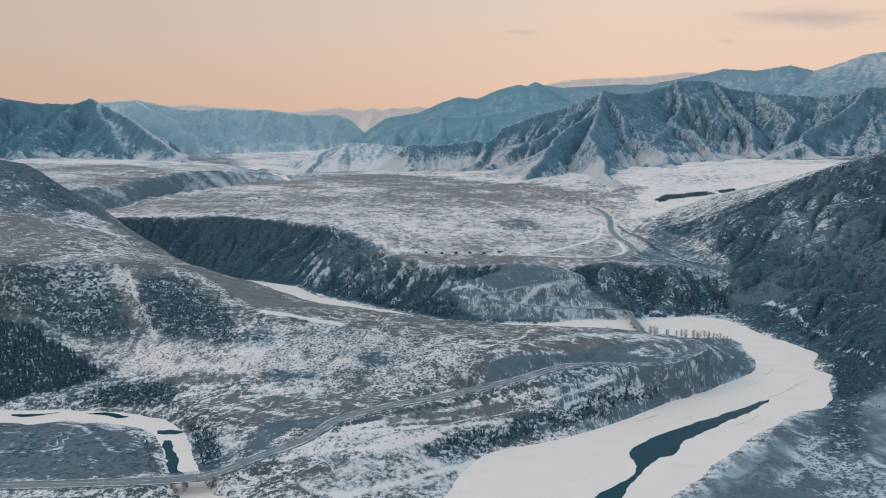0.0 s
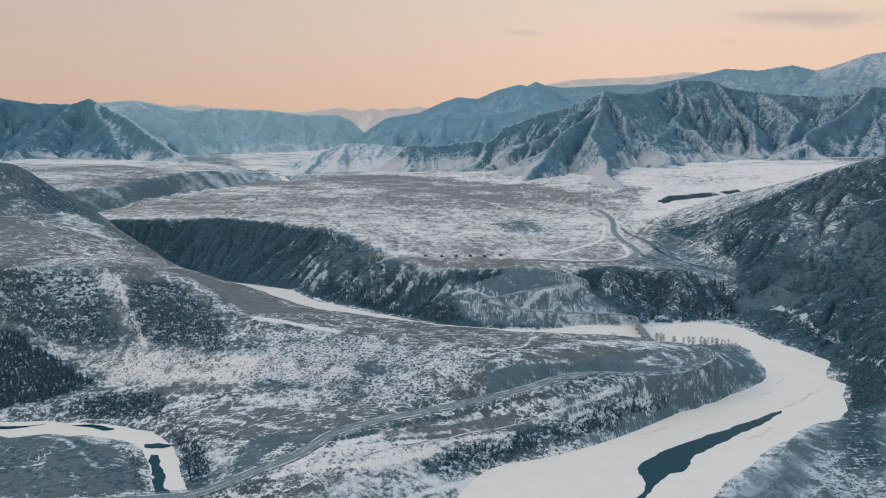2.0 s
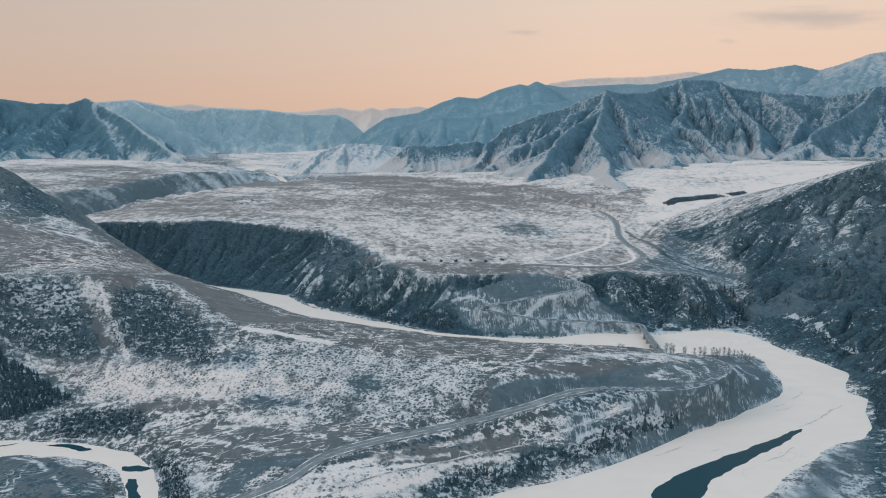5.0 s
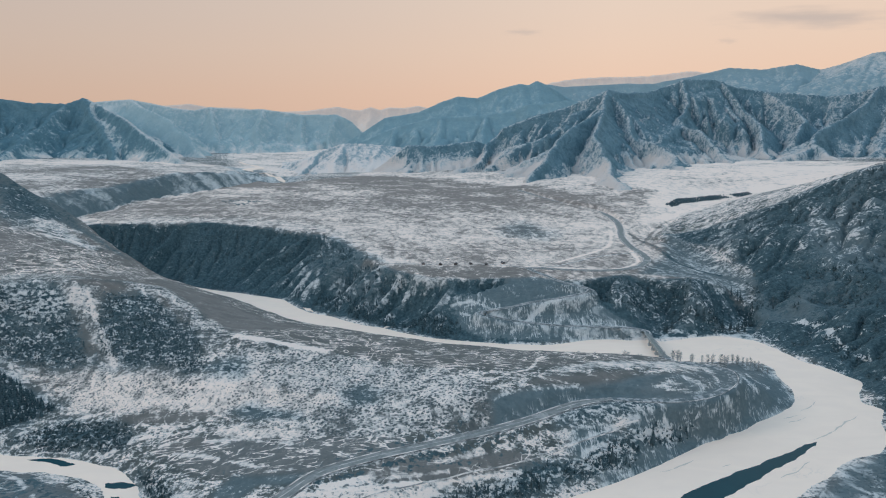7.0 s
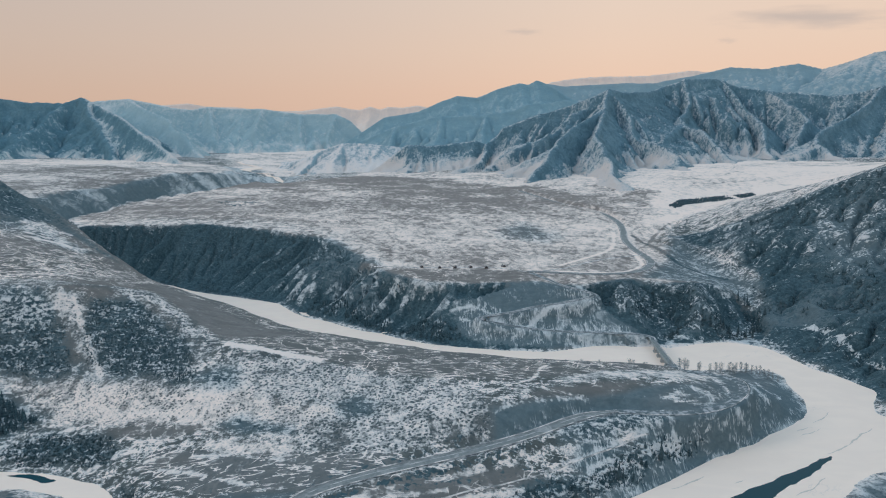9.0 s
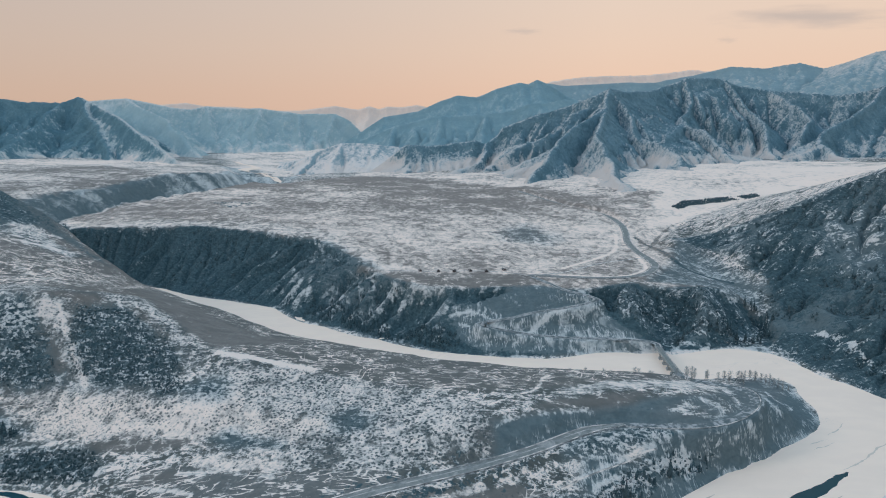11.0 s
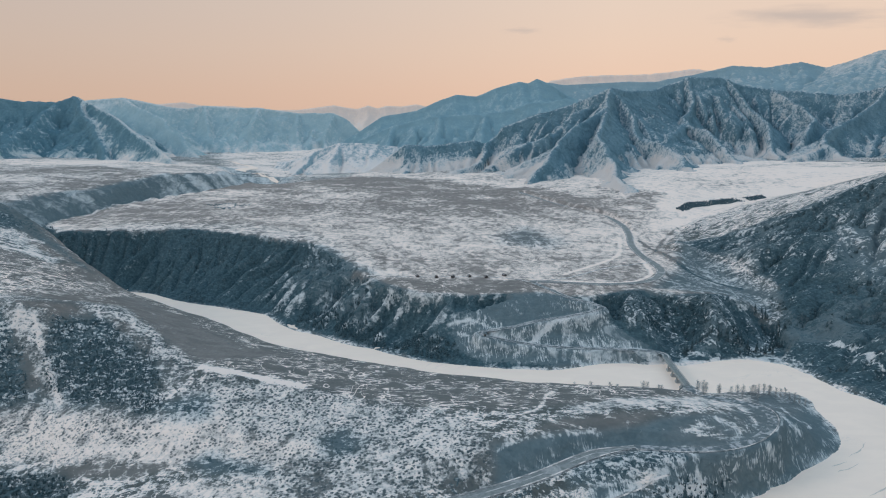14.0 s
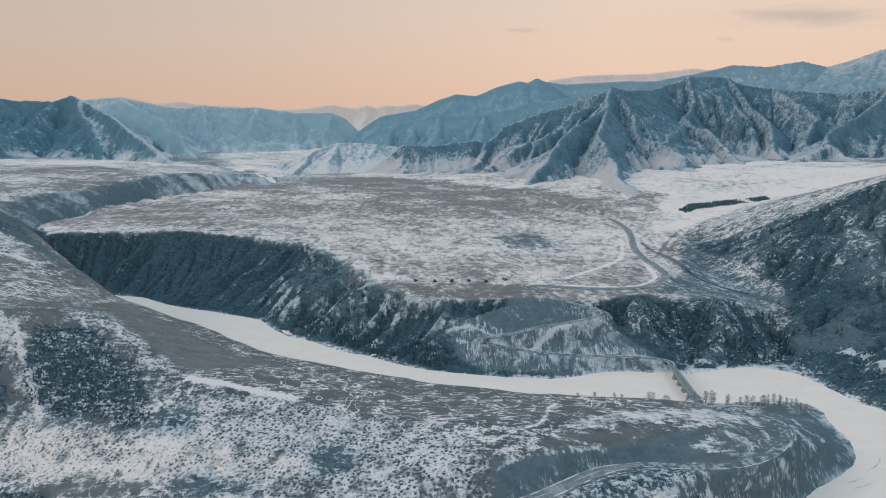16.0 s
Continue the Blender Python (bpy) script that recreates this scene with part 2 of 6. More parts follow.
def lay(lines, xs, ys, z, fixed):
    """Writes the heights of the lines into a grid."""
    cell = xs[1] - xs[0]
    for line in lines:
        p = smooth_line(line, 4)
        for a, b in zip(p[:-1], p[1:]):
            n = int(np.hypot(*(b - a)[:2]) / cell * 2) + 2
            for k in np.linspace(0, 1, n):
                q = a + k * (b - a)
                i, j = int(round((q[1] - ys[0]) / cell)), int(round((q[0] - xs[0]) / cell))
                if 0 <= i < len(ys) and 0 <= j < len(xs):
                    z[i, j], fixed[i, j] = q[2], True


def sample(grid, x, y):
    xs, ys, z = grid
    cell = xs[1] - xs[0]
    u, v = np.clip((x - xs[0]) / cell, 0, len(xs) - 1.001), np.clip((y - ys[0]) / cell, 0, len(ys) - 1.001)
    j, i = u.astype(int), v.astype(int)
    fu, fv = u - j, v - i
    return (z[i, j] * (1 - fu) + z[i, j + 1] * fu) * (1 - fv) + (z[i + 1, j] * (1 - fu) + z[i + 1, j + 1] * fu) * fv


def settle(x0, x1, y0, y1, cell, start=None):
    """Heights between the lines, as a membrane stretched over them; coarse to fine."""
    grid = start
    for c in (cell * 4, cell * 2, cell):
        xs, ys = np.arange(x0, x1 + 1, c), np.arange(y0, y1 + 1, c)
        gx, gy = np.meshgrid(xs, ys)
        z = sample(grid, gx, gy) if grid else np.full(gx.shape, 80.0)
        fixed = np.zeros(gx.shape, bool)
        if start:
            fixed[0, :] = fixed[-1, :] = fixed[:, 0] = fixed[:, -1] = True
        lay(LINES, xs, ys, z, fixed)
        for poly, level in ((RIVER, -1.6), (STREAM, 1.2)):
            wet = inside(poly, gx, gy)
            z[wet], fixed[wet] = level, True
        for line, level in ((BANK_N + BANK_E[1:], 0.5), (BANK_S, 0.5), (STREAM_N, 3.2), (STREAM_S, 3.2)):
            lay([[(*p, level) for p in line]], xs, ys, z, fixed)
        grid = (xs, ys, relax(z, fixed, 240))
    return grid


FAR = settle(-4600, 4600, -400, 4960, 20.0)
NEAR = settle(-720, 760, 240, 1320, 4.0, FAR)
NEAR = (NEAR[0], NEAR[1], relax(NEAR[2], np.zeros(NEAR[2].shape, bool), 2))


def wear(z, free, cell, rounds, rate, deepest):
    """Lets running water cut gullies into slopes: the more of the slope drains through a place, the deeper."""
    rows, cols = z.shape
    first = z.copy()
    where = np.arange(rows * cols).reshape(rows, cols)
    for _ in range(rounds):
        best, to, away = np.zeros(z.shape), where.copy(), np.full(z.shape, cell)
        pad, ids = np.pad(z, 1, constant_values=1e9), np.pad(where, 1)
        for i in (0, 1, 2):
            for j in (0, 1, 2):
                if i == 1 and j == 1:
                    continue
                far = cell * (1.414 if i != 1 and j != 1 else 1.0)
                drop = (z - pad[i:i + rows, j:j + cols]) / far
                more = drop > best
                best, to, away = np.where(more, drop, best), np.where(more, ids[i:i + rows, j:j + cols], to), np.where(more, far, away)
        order = np.argsort(-z, axis=None, kind="stable").tolist()
        to = to.ravel().tolist()
        area = [1.0] * len(to)
        for k in order:
            if to[k] != k:
                area[to[k]] += area[k]
        pull = np.where(free, rate * np.sqrt(np.array(area).reshape(z.shape)) / away * cell, 0).ravel().tolist()
        flow = z.ravel().tolist()
        for k in reversed(order):
            if pull[k] and to[k] != k:
                flow[k] = (flow[k] + pull[k] * flow[to[k]]) / (1 + pull[k])
        z = np.maximum(np.array(flow).reshape(rows, cols), first - deepest)
    return z


FACE = [p[:2] for p in TERRACE_RIM[3:]] + [(390, 850), (378, 800), (357, 771)] + [p for p in BANK_N[6:26]][::-1]
RIM_FOOT = [(-770, 1360), (-690, 1180), (-462, 1098), (-231, 968), (-74, 829), (17, 778), (120, 764), (228, 776), (325, 788), (370, 790)]

# the steep eastern flank is worn into ribs
EAST_FLANK = [(372, 1150), (461, 1120), (562, 1075), (716, 1035), (850, 1005), (850, 240), (600, 300), (560, 440), (460, 550), (415, 590), (408, 640), (398, 690), (378, 735), (375, 775), (395, 850), (430, 920), (415, 1040)]


BARE = [(5, 835), (43, 838), (110, 872), (171, 856), (195, 836), (222, 806), (240, 781), (240, 764), (5, 770)]


def worn(grid):
    xs, ys, z = grid
    gx, gy = np.meshgrid(xs, ys)
    d_crest = near_line([(372, 1150), (461, 1120), (562, 1075), (716, 1035), (850, 1005)], gx, gy)[0]
    open_slope = inside(EAST_FLANK, gx, gy) & (d_crest > 16) & (gx < 752) & (z > 3)
    d_low, d_top = near_line(RIM_FOOT, gx, gy)[0], near_line(TERRACE_RIM, gx, gy)[0]
    face = inside(FACE, gx, gy) & ~inside(BARE, gx, gy) & (z > 2) & (d_top > 5) & (gx < 392)
    run = along_line(RIM_FOOT, gx, gy)
    k = d_low / (d_low + d_top + 1e-6)
    ribs = np.where(face, 4 * k * (1 - k) * ((9 + 7 * step(-330, -200, gx)) * fbm(run + 0.35 * d_top + 8 * fbm(gx, gy, 40, 2), 0.10 * d_top, 48, 2, True) - 4 + 3 * fbm(gx, gy, 16, 2)), 0)
    z = wear(z + ribs, face, xs[1] - xs[0], 10, 0.05, 13.0)
    rough = np.where(open_slope, step(16, 90, d_crest) * (15 * fbm(gx, gy, 120, 4) + 13 * fbm(gx, gy, 46, 3) + 3 * fbm(gx, gy, 16, 2)) * step(3, 25, z), 0)
    return xs, ys, wear(z + rough, open_slope, xs[1] - xs[0], 14, 0.04, 28.0)


NEAR = worn(NEAR)

def road_bed(x, y):
    """Distance to the nearest road and the height of its bed there."""
    d, h = near_line(smooth_line(ROAD, 4), x, y)
    e, g = near_line(smooth_line(HIGHWAY, 4), x, y)
    return np.minimum(d, e), np.where(d < e, h, g)


def road_gap(x, y):
    return road_bed(x, y)[0]


def ground_height(x, y):
    """The height of the ground at places of the plan."""
    x, y = np.asarray(x, float), np.asarray(y, float)
    gap, bed = road_bed(x, y)
    off = step(5, 18, gap)
    wx, wy = x + 5 * off * fbm(x, y, 60, 3), y + 5 * off * fbm(x + 300, y, 60, 3)
    z_far = sample(FAR, wx, wy)
    border = np.minimum(np.minimum(x + 720, 760 - x), np.minimum(y - 240, 1320 - y))
    z = z_far + (sample(NEAR, wx, wy) - z_far) * step(0, 60, border)
    dry = step(0.5, 12, z)
    hilly = step(20, 90, z)
    flat_top = inside([p[:2] for p in TERRACE_RIM] + [(330, 1000), (420, 1250), (500, 1600), (300, 2200)], x, y)
    rough = np.where(flat_top, 0.35, 1.0) * off
    east = step(400, 500, x) * step(1330, 1120, y) + 0.35 * step(-430, -520, x) * step(1200, 1000, y) * step(640, 760, y)
    z = z + dry * rough * (0.9 * fbm(x, y, 34, 4) + hilly * 2.0 * fbm(x, y, 90, 4))
    d_crest = near_line([(412, 1150), (506, 1090), (614, 1050), (716, 1030), (850, 1000), (1500, 900)], x, y)[0]
    z = z + dry * east * (3 + 5 * step(15, 160, d_crest)) * (fbm(x + 0.6 * y, 0.7 * y, 60, 4, True) - 0.2)
    # ribs and gullies down the terrace face
    on_face = inside(FACE, x, y)
    d_low, d_top = near_line(RIM_FOOT, x, y)[0], near_line(TERRACE_RIM, x, y)[0]
    k = d_low / (d_low + d_top + 1e-6)
    run = along_line(RIM_FOOT, x, y)
    bare = step(-20, 30, x - 20) * step(240, 215, x)
    knob = step(225, 250, x)
    ribs = fbm(run + 6 * fbm(x, y, 25, 2), 0.12 * d_top, 46, 4, True) * (1 - bare) * 3.5 + bare * 1.6 * fbm(run, 0.2 * d_top, 10, 2, True) + knob * 15 * fbm(run, 0.2 * d_top, 62, 2, True)
    z = z + np.where(on_face, 4 * k * (1 - k) * ribs * off, 0)
    # gullied slope below the far left terrace
    run = along_line([(-860, 1150), (-930, 1475), (-910, 1950), (-770, 2330), (-735, 2480), (-1000, 3050)], x, y)
    d_low = near_line(CANYON, x, y)[0]
    gully = step(40, 90, d_low) * step(260, 160, d_low) * step(-620, -700, x) * step(1250, 1400, y)
    z = z + gully * 9 * fbm(run + 0.7 * d_low, 0.1 * d_low, 70, 3, True)
    # the beds of the roads are cut and banked into the slopes
    over_water = (z < 2.0) & (np.abs(bed - z) > 4)
    z = np.where(over_water, z, z + (bed - z) * step(13, 5, gap) * (gap < 13))
    # the side stream runs on below its bridge
    shore = np.minimum(near_line(STREAM_N, x, y)[0], near_line(STREAM_S, x, y)[0])
    below = inside(STREAM, x, y) & (y < 425) & (x > -230)
    return np.where(below, np.minimum(z, np.maximum(1.6, 6.0 - 1.0 * shore)), z)


# ---- end of landform ----


# ---- materials ----
class Mat:
    """A small helper to wire procedural materials."""

    def __init__(self, name, rough=0.9, spec=0.2):
        self.m = bpy.data.materials.new(name)
        self.m.use_nodes = True
        self.nodes, self.links = self.m.node_tree.nodes, self.m.node_tree.links
        self.bsdf = self.nodes["Principled BSDF"]
        self.bsdf.inputs["Roughness"].default_value = rough
        self.bsdf.inputs["Specular IOR Level"].default_value = spec
        self.place = self.nodes.new("ShaderNodeTexCoord").outputs["Object"]

    def put(self, value, socket):
        if isinstance(value, bpy.types.NodeSocket):
            self.links.new(value, socket)
        elif isinstance(value, tuple) and len(value) == 3 and socket.type == "RGBA":
            socket.default_value = (*value, 1)
        else:
            socket.default_value = value

    def math(self, op, a, b=0.0, clamp=False):
        n = self.nodes.new("ShaderNodeMath")
        n.operation, n.use_clamp = op, clamp
        self.put(a, n.inputs[0])
        self.put(b, n.inputs[1])
        return n.outputs[0]

    def mix(self, fac, a, b, blend="MIX"):
        n = self.nodes.new("ShaderNodeMix")
        n.data_type, n.blend_type = "RGBA", blend
        self.put(fac, n.inputs[0])
        self.put(a, n.inputs[6])
        self.put(b, n.inputs[7])
        return n.outputs[2]

    def stretch(self, x, y, z, turn=0.0):
        n = self.nodes.new("ShaderNodeMapping")
        n.inputs["Scale"].default_value = (x, y, z)
        n.inputs["Rotation"].default_value = (0, 0, radians(turn))
        self.links.new(self.place, n.inputs[0])
        return n.outputs[0]

    def noise(self, scale, detail=4.0, rough=0.55, bend=0.0, at=None):
        n = self.nodes.new("ShaderNodeTexNoise")
        n.inputs["Scale"].default_value, n.inputs["Detail"].default_value = scale, detail
        n.inputs["Roughness"].default_value, n.inputs["Distortion"].default_value = rough, bend
        self.links.new(at or self.place, n.inputs["Vector"])
        return n.outputs["Fac"]

    def cells(self, scale, feature="F1", at=None, spread=1.0):
        n = self.nodes.new("ShaderNodeTexVoronoi")
        n.feature = feature
        n.inputs["Scale"].default_value = scale
        n.inputs["Randomness"].default_value = spread
        self.links.new(at or self.place, n.inputs["Vector"])
        return n.outputs["Distance"]

    def band(self, value, lo, hi):
        n = self.nodes.new("ShaderNodeMapRange")
        n.interpolation_type = "SMOOTHSTEP"
        self.put(value, n.inputs[0])
        n.inputs[1].default_value, n.inputs[2].default_value = lo, hi
        return n.outputs[0]

    def attribute(self, name):
        n = self.nodes.new("ShaderNodeAttribute")
        n.attribute_name = name
        return n.outputs["Fac"]

    def steep(self):
        """How far the surface faces up: 1 flat, 0 upright."""
        n = self.nodes.new("ShaderNodeNewGeometry")
        s = self.nodes.new("ShaderNodeSeparateXYZ")
        self.links.new(n.outputs["Normal"], s.inputs[0])
        return s.outputs

    def vary(self):
        return self.nodes.new("ShaderNodeObjectInfo").outputs["Random"]

    def island(self):
        return self.nodes.new("ShaderNodeNewGeometry").outputs["Random Per Island"]

    def bump(self, height, depth, strength=1.0):
        n = self.nodes.new("ShaderNodeBump")
        n.inputs["Distance"].default_value, n.inputs["Strength"].default_value = depth, strength
        self.links.new(height, n.inputs["Height"])
        self.links.new(n.outputs[0], self.bsdf.inputs["Normal"])

    def colour(self, value):
        self.put(value, self.bsdf.inputs["Base Color"])
        return self.m




def make_ground():
    m = Mat("winter_ground")
    fine = m.band(m.noise(0.30, 2, 0.6, 0.4), 0.30, 0.70)
    grain = m.band(m.noise(0.85, 2, 0.6), 0.30, 0.70)
    mid = m.band(m.noise(0.05, 5, 0.6, 1.0, m.stretch(1, 1.5, 1)), 0.30, 0.70)
    wide = m.band(m.noise(0.011, 3, 0.55), 0.30, 0.70)
    wrinkle = m.band(m.noise(0.085, 4, 0.55, 2.2, m.stretch(0.75, 1.4, 1, 12)), 0.32, 0.68)
    broad = m.band(m.noise(0.06, 3, 0.6, 1.2, m.stretch(1.0, 0.6, 1, 8)), 0.30, 0.70)
    calm, earth, scrub = m.attribute("calm"), m.attribute("earth"), m.attribute("scrub")
    grass = m.mix(mid, (0.084, 0.106, 0.109), (0.148, 0.166, 0.163))
    grass = m.mix(m.math("MULTIPLY", fine, 0.45), grass, (0.076, 0.094, 0.101))
    grass = m.mix(m.math("MULTIPLY", calm, 0.8), grass, m.mix(mid, (0.27, 0.24, 0.228), (0.37, 0.33, 0.31)))
    soil = m.mix(m.math("ADD", m.math("MULTIPLY", wrinkle, 0.5), m.math("MULTIPLY", mid, 0.5)), (0.092, 0.140, 0.163), (0.152, 0.208, 0.232))
    soil = m.mix(m.math("MULTIPLY", fine, 0.3), soil, (0.062, 0.105, 0.128))
    base = m.mix(earth, grass, soil)
    brush = m.mix(m.math("ADD", m.math("MULTIPLY", fine, 0.6), m.math("MULTIPLY", wrinkle, 0.4)), (0.020, 0.052, 0.070), (0.080, 0.142, 0.170))
    spot = m.math("ADD", m.math("MULTIPLY", fine, 0.5), m.math("MULTIPLY", mid, 0.5))
    amount = m.math("ADD", scrub, m.math("MULTIPLY", m.math("SUBTRACT", spot, 0.5), 1.1))
    base = m.mix(m.band(amount, 0.38, 0.64), base, brush)
    # tufts and low shrubs, dark and close to the ground
    dots = m.math("SUBTRACT", 1.0, m.band(m.math("ADD", m.cells(0.36), m.math("MULTIPLY", grain, 0.22)), 0.28, 0.62))
    dots = m.math("MULTIPLY", m.math("MULTIPLY", dots, m.band(m.noise(0.035, 3, 0.6), 0.22, 0.50)), m.attribute("dots"))
    base = m.mix(m.math("MULTIPLY", dots, 0.8), base, (0.050, 0.086, 0.104))
    # snow lies in streaks and hollows, by how much of it the place holds
    mixed = m.math("ADD", m.math("MULTIPLY", mid, 0.28), m.math("ADD", m.math("MULTIPLY", wrinkle, 0.26), m.math("ADD", m.math("MULTIPLY", fine, 0.30), m.math("MULTIPLY", grain, 0.16))))
    mixed = m.math("ADD", m.math("MULTIPLY", mixed, m.math("SUBTRACT", 1.0, calm, True)), m.math("MULTIPLY", broad, calm))
    # on even, wind-swept ground the cover is thinner and smoother
    even = m.math("SUBTRACT", 1.0, m.math("MULTIPLY", calm, 0.90))
    held = m.math("ADD", m.attribute("snow"), m.math("MULTIPLY", m.math("MULTIPLY", m.math("SUBTRACT", mixed, 0.5), 1.75), even))
    held = m.math("ADD", held, m.math("MULTIPLY", m.math("SUBTRACT", wide, 0.5), 0.18))
    # wind drifts lie in long bands on the open flats
    drift = m.math("ADD", m.math("MULTIPLY", m.band(m.noise(0.024, 4, 0.6, 1.8, m.stretch(0.8, 0.7, 1, 14)), 0.3, 0.7), 0.45), m.math("MULTIPLY", m.band(m.noise(0.085, 3, 0.6, 1.6, m.stretch(0.85, 0.5, 1, -12)), 0.3, 0.7), 0.55))
    held = m.math("ADD", held, m.math("MULTIPLY", m.math("MULTIPLY", m.math("SUBTRACT", drift, 0.5), 0.34), m.math("MULTIPLY", calm, m.math("SUBTRACT", 1.0, earth, True))))
    # thin white lines along ledges, furrows and cattle paths
    def thread(scale, bend, x, y, turn, thin, thick):
        n = m.math("ABSOLUTE", m.math("SUBTRACT", m.noise(scale, 2, 0.5, bend, m.stretch(x, y, 1, turn)), 0.5))
        return m.math("SUBTRACT", 1.0, m.band(n, thin, thick))
    broken = m.band(m.noise(0.045, 3, 0.6), 0.40, 0.58)
    ledge = m.math("MULTIPLY", thread(0.085, 0.5, 0.34, 1.3, -8, 0.006, 0.026), broken)
    ledge = m.math("MAXIMUM", ledge, m.math("MULTIPLY", thread(0.17, 0.5, 0.36, 1.15, 10, 0.008, 0.036), m.band(mid, 0.35, 0.7)))
    ledge = m.math("MAXIMUM", ledge, m.math("MULTIPLY", thread(0.05, 0.6, 0.9, 0.8, 35, 0.003, 0.014), m.band(wide, 0.3, 0.7)))
    held = m.math("ADD", held, m.math("MULTIPLY", m.math("MULTIPLY", ledge, m.attribute("lines")), 1.15))
    # rills with snow in them run down the cut slopes
    groove = m.math("ABSOLUTE", m.math("SUBTRACT", m.noise(0.38, 2, 0.5, 0.6, m.stretch(1.0, 0.16, 0.20, 12)), 0.5))
    groove = m.math("MULTIPLY", m.math("SUBTRACT", 1.0, m.band(groove, 0.008, 0.055)), m.band(m.noise(0.06, 3, 0.6), 0.34, 0.56))
    held = m.math("ADD", held, m.math("MULTIPLY", m.attribute("rill"), m.math("SUBTRACT", m.math("MULTIPLY", groove, 0.36), 0.05)))
    held = m.math("SUBTRACT", held, m.math("MULTIPLY", dots, 0.66))
    cover = m.math("MULTIPLY", m.band(held, 0.31, 0.72), 0.95)
    # open flats get warmer snow: the low light is put into its colour
    warm = m.math("MULTIPLY", m.math("MULTIPLY", calm, 1.4, True), m.math("SUBTRACT", 1.0, earth, True))
    # a thin cover, with grass showing through, is greyer than a deep one
    deep = m.band(held, 0.50, 1.0)
    snow = m.mix(deep, m.mix(warm, (0.51, 0.55, 0.565), (0.70, 0.64, 0.605)), m.mix(warm, (0.93, 0.83, 0.78), (0.97, 0.83, 0.75)))
    # on bare and brushy slopes it is only a frost, duller than lying snow
    snow = m.mix(m.math("MULTIPLY", earth, 0.75), snow, m.mix(grain, (0.68, 0.73, 0.755), (0.44, 0.51, 0.545)))
    m.bump(mixed, 2.0, 0.6)
    return m.colour(m.mix(cover, base, snow))


def make_ice():
    m = Mat("snowy_ice", 0.75, 0.3)
    drift = m.noise(0.03, 4, 0.55, 0.8, m.stretch(1, 2.2, 1, 25))
    fine = m.noise(0.4, 4, 0.6)
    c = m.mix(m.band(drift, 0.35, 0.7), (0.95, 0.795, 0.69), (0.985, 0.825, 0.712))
    crack = m.band(m.math("ABSOLUTE", m.math("SUBTRACT", m.noise(0.016, 4, 0.6, 1.5), 0.5)), 0.0, 0.012)
    c = m.mix(m.math("MULTIPLY", m.math("SUBTRACT", 1.0, crack), m.math("MULTIPLY", m.band(m.noise(0.01, 2), 0.55, 0.7), 0.35)), c, (0.45, 0.46, 0.48))
    m.bump(m.math("ADD", drift, m.math("MULTIPLY", fine, 0.1)), 0.6, 0.4)
    return m.colour(c)


def make_water():
    m = Mat("cold_water", 0.25, 0.09)
    m.bump(m.noise(0.5, 3, 0.5), 0.02, 0.5)
    return m.colour(m.mix(m.noise(0.06, 3), (0.005, 0.050, 0.070), (0.010, 0.064, 0.086)))


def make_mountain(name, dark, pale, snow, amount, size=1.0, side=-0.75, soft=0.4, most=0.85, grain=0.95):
    """Rock, brush and snow of one mountain, distance haze mixed into the colours."""
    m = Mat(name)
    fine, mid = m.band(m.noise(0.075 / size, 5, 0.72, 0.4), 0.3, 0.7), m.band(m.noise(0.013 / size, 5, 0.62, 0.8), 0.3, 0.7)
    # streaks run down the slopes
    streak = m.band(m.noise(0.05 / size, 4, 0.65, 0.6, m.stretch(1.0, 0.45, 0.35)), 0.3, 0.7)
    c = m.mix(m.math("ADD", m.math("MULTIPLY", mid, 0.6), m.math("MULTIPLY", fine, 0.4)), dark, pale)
    up = m.steep()
    # snow keeps to the gentle slopes and to those that face one way
    lie = m.math("ADD", m.math("MULTIPLY", up[2], 1.25), m.math("MULTIPLY", up[0], side))
    held = m.math("ADD", lie, m.math("ADD", m.math("MULTIPLY", m.math("SUBTRACT", fine, 0.5), grain), m.math("ADD", m.math("MULTIPLY", m.math("SUBTRACT", mid, 0.5), 0.35), m.math("MULTIPLY", m.math("SUBTRACT", streak, 0.5), 0.6))))
    held = m.math("ADD", held, m.attribute("snow"))
    m.bump(m.math("ADD", m.math("MULTIPLY", fine, 0.5), mid), 5.0, 0.5)
    thin = m.math("MULTIPLY", m.band(held, 1.40 - soft - amount, 1.45 + soft - amount), most)
    return m.colour(m.mix(thin, c, m.mix(m.band(held, 1.7 - amount, 2.3 - amount), snow, (0.80, 0.74, 0.71))))


M_GROUND, M_ICE, M_WATER = make_ground(), make_ice(), make_water()
M_BARE_ICE = Mat("bare_ice", 0.5, 0.3)
M_BARE_ICE = M_BARE_ICE.colour(M_BARE_ICE.mix(M_BARE_ICE.noise(0.3, 3), (0.56, 0.51, 0.47), (0.74, 0.65, 0.57)))


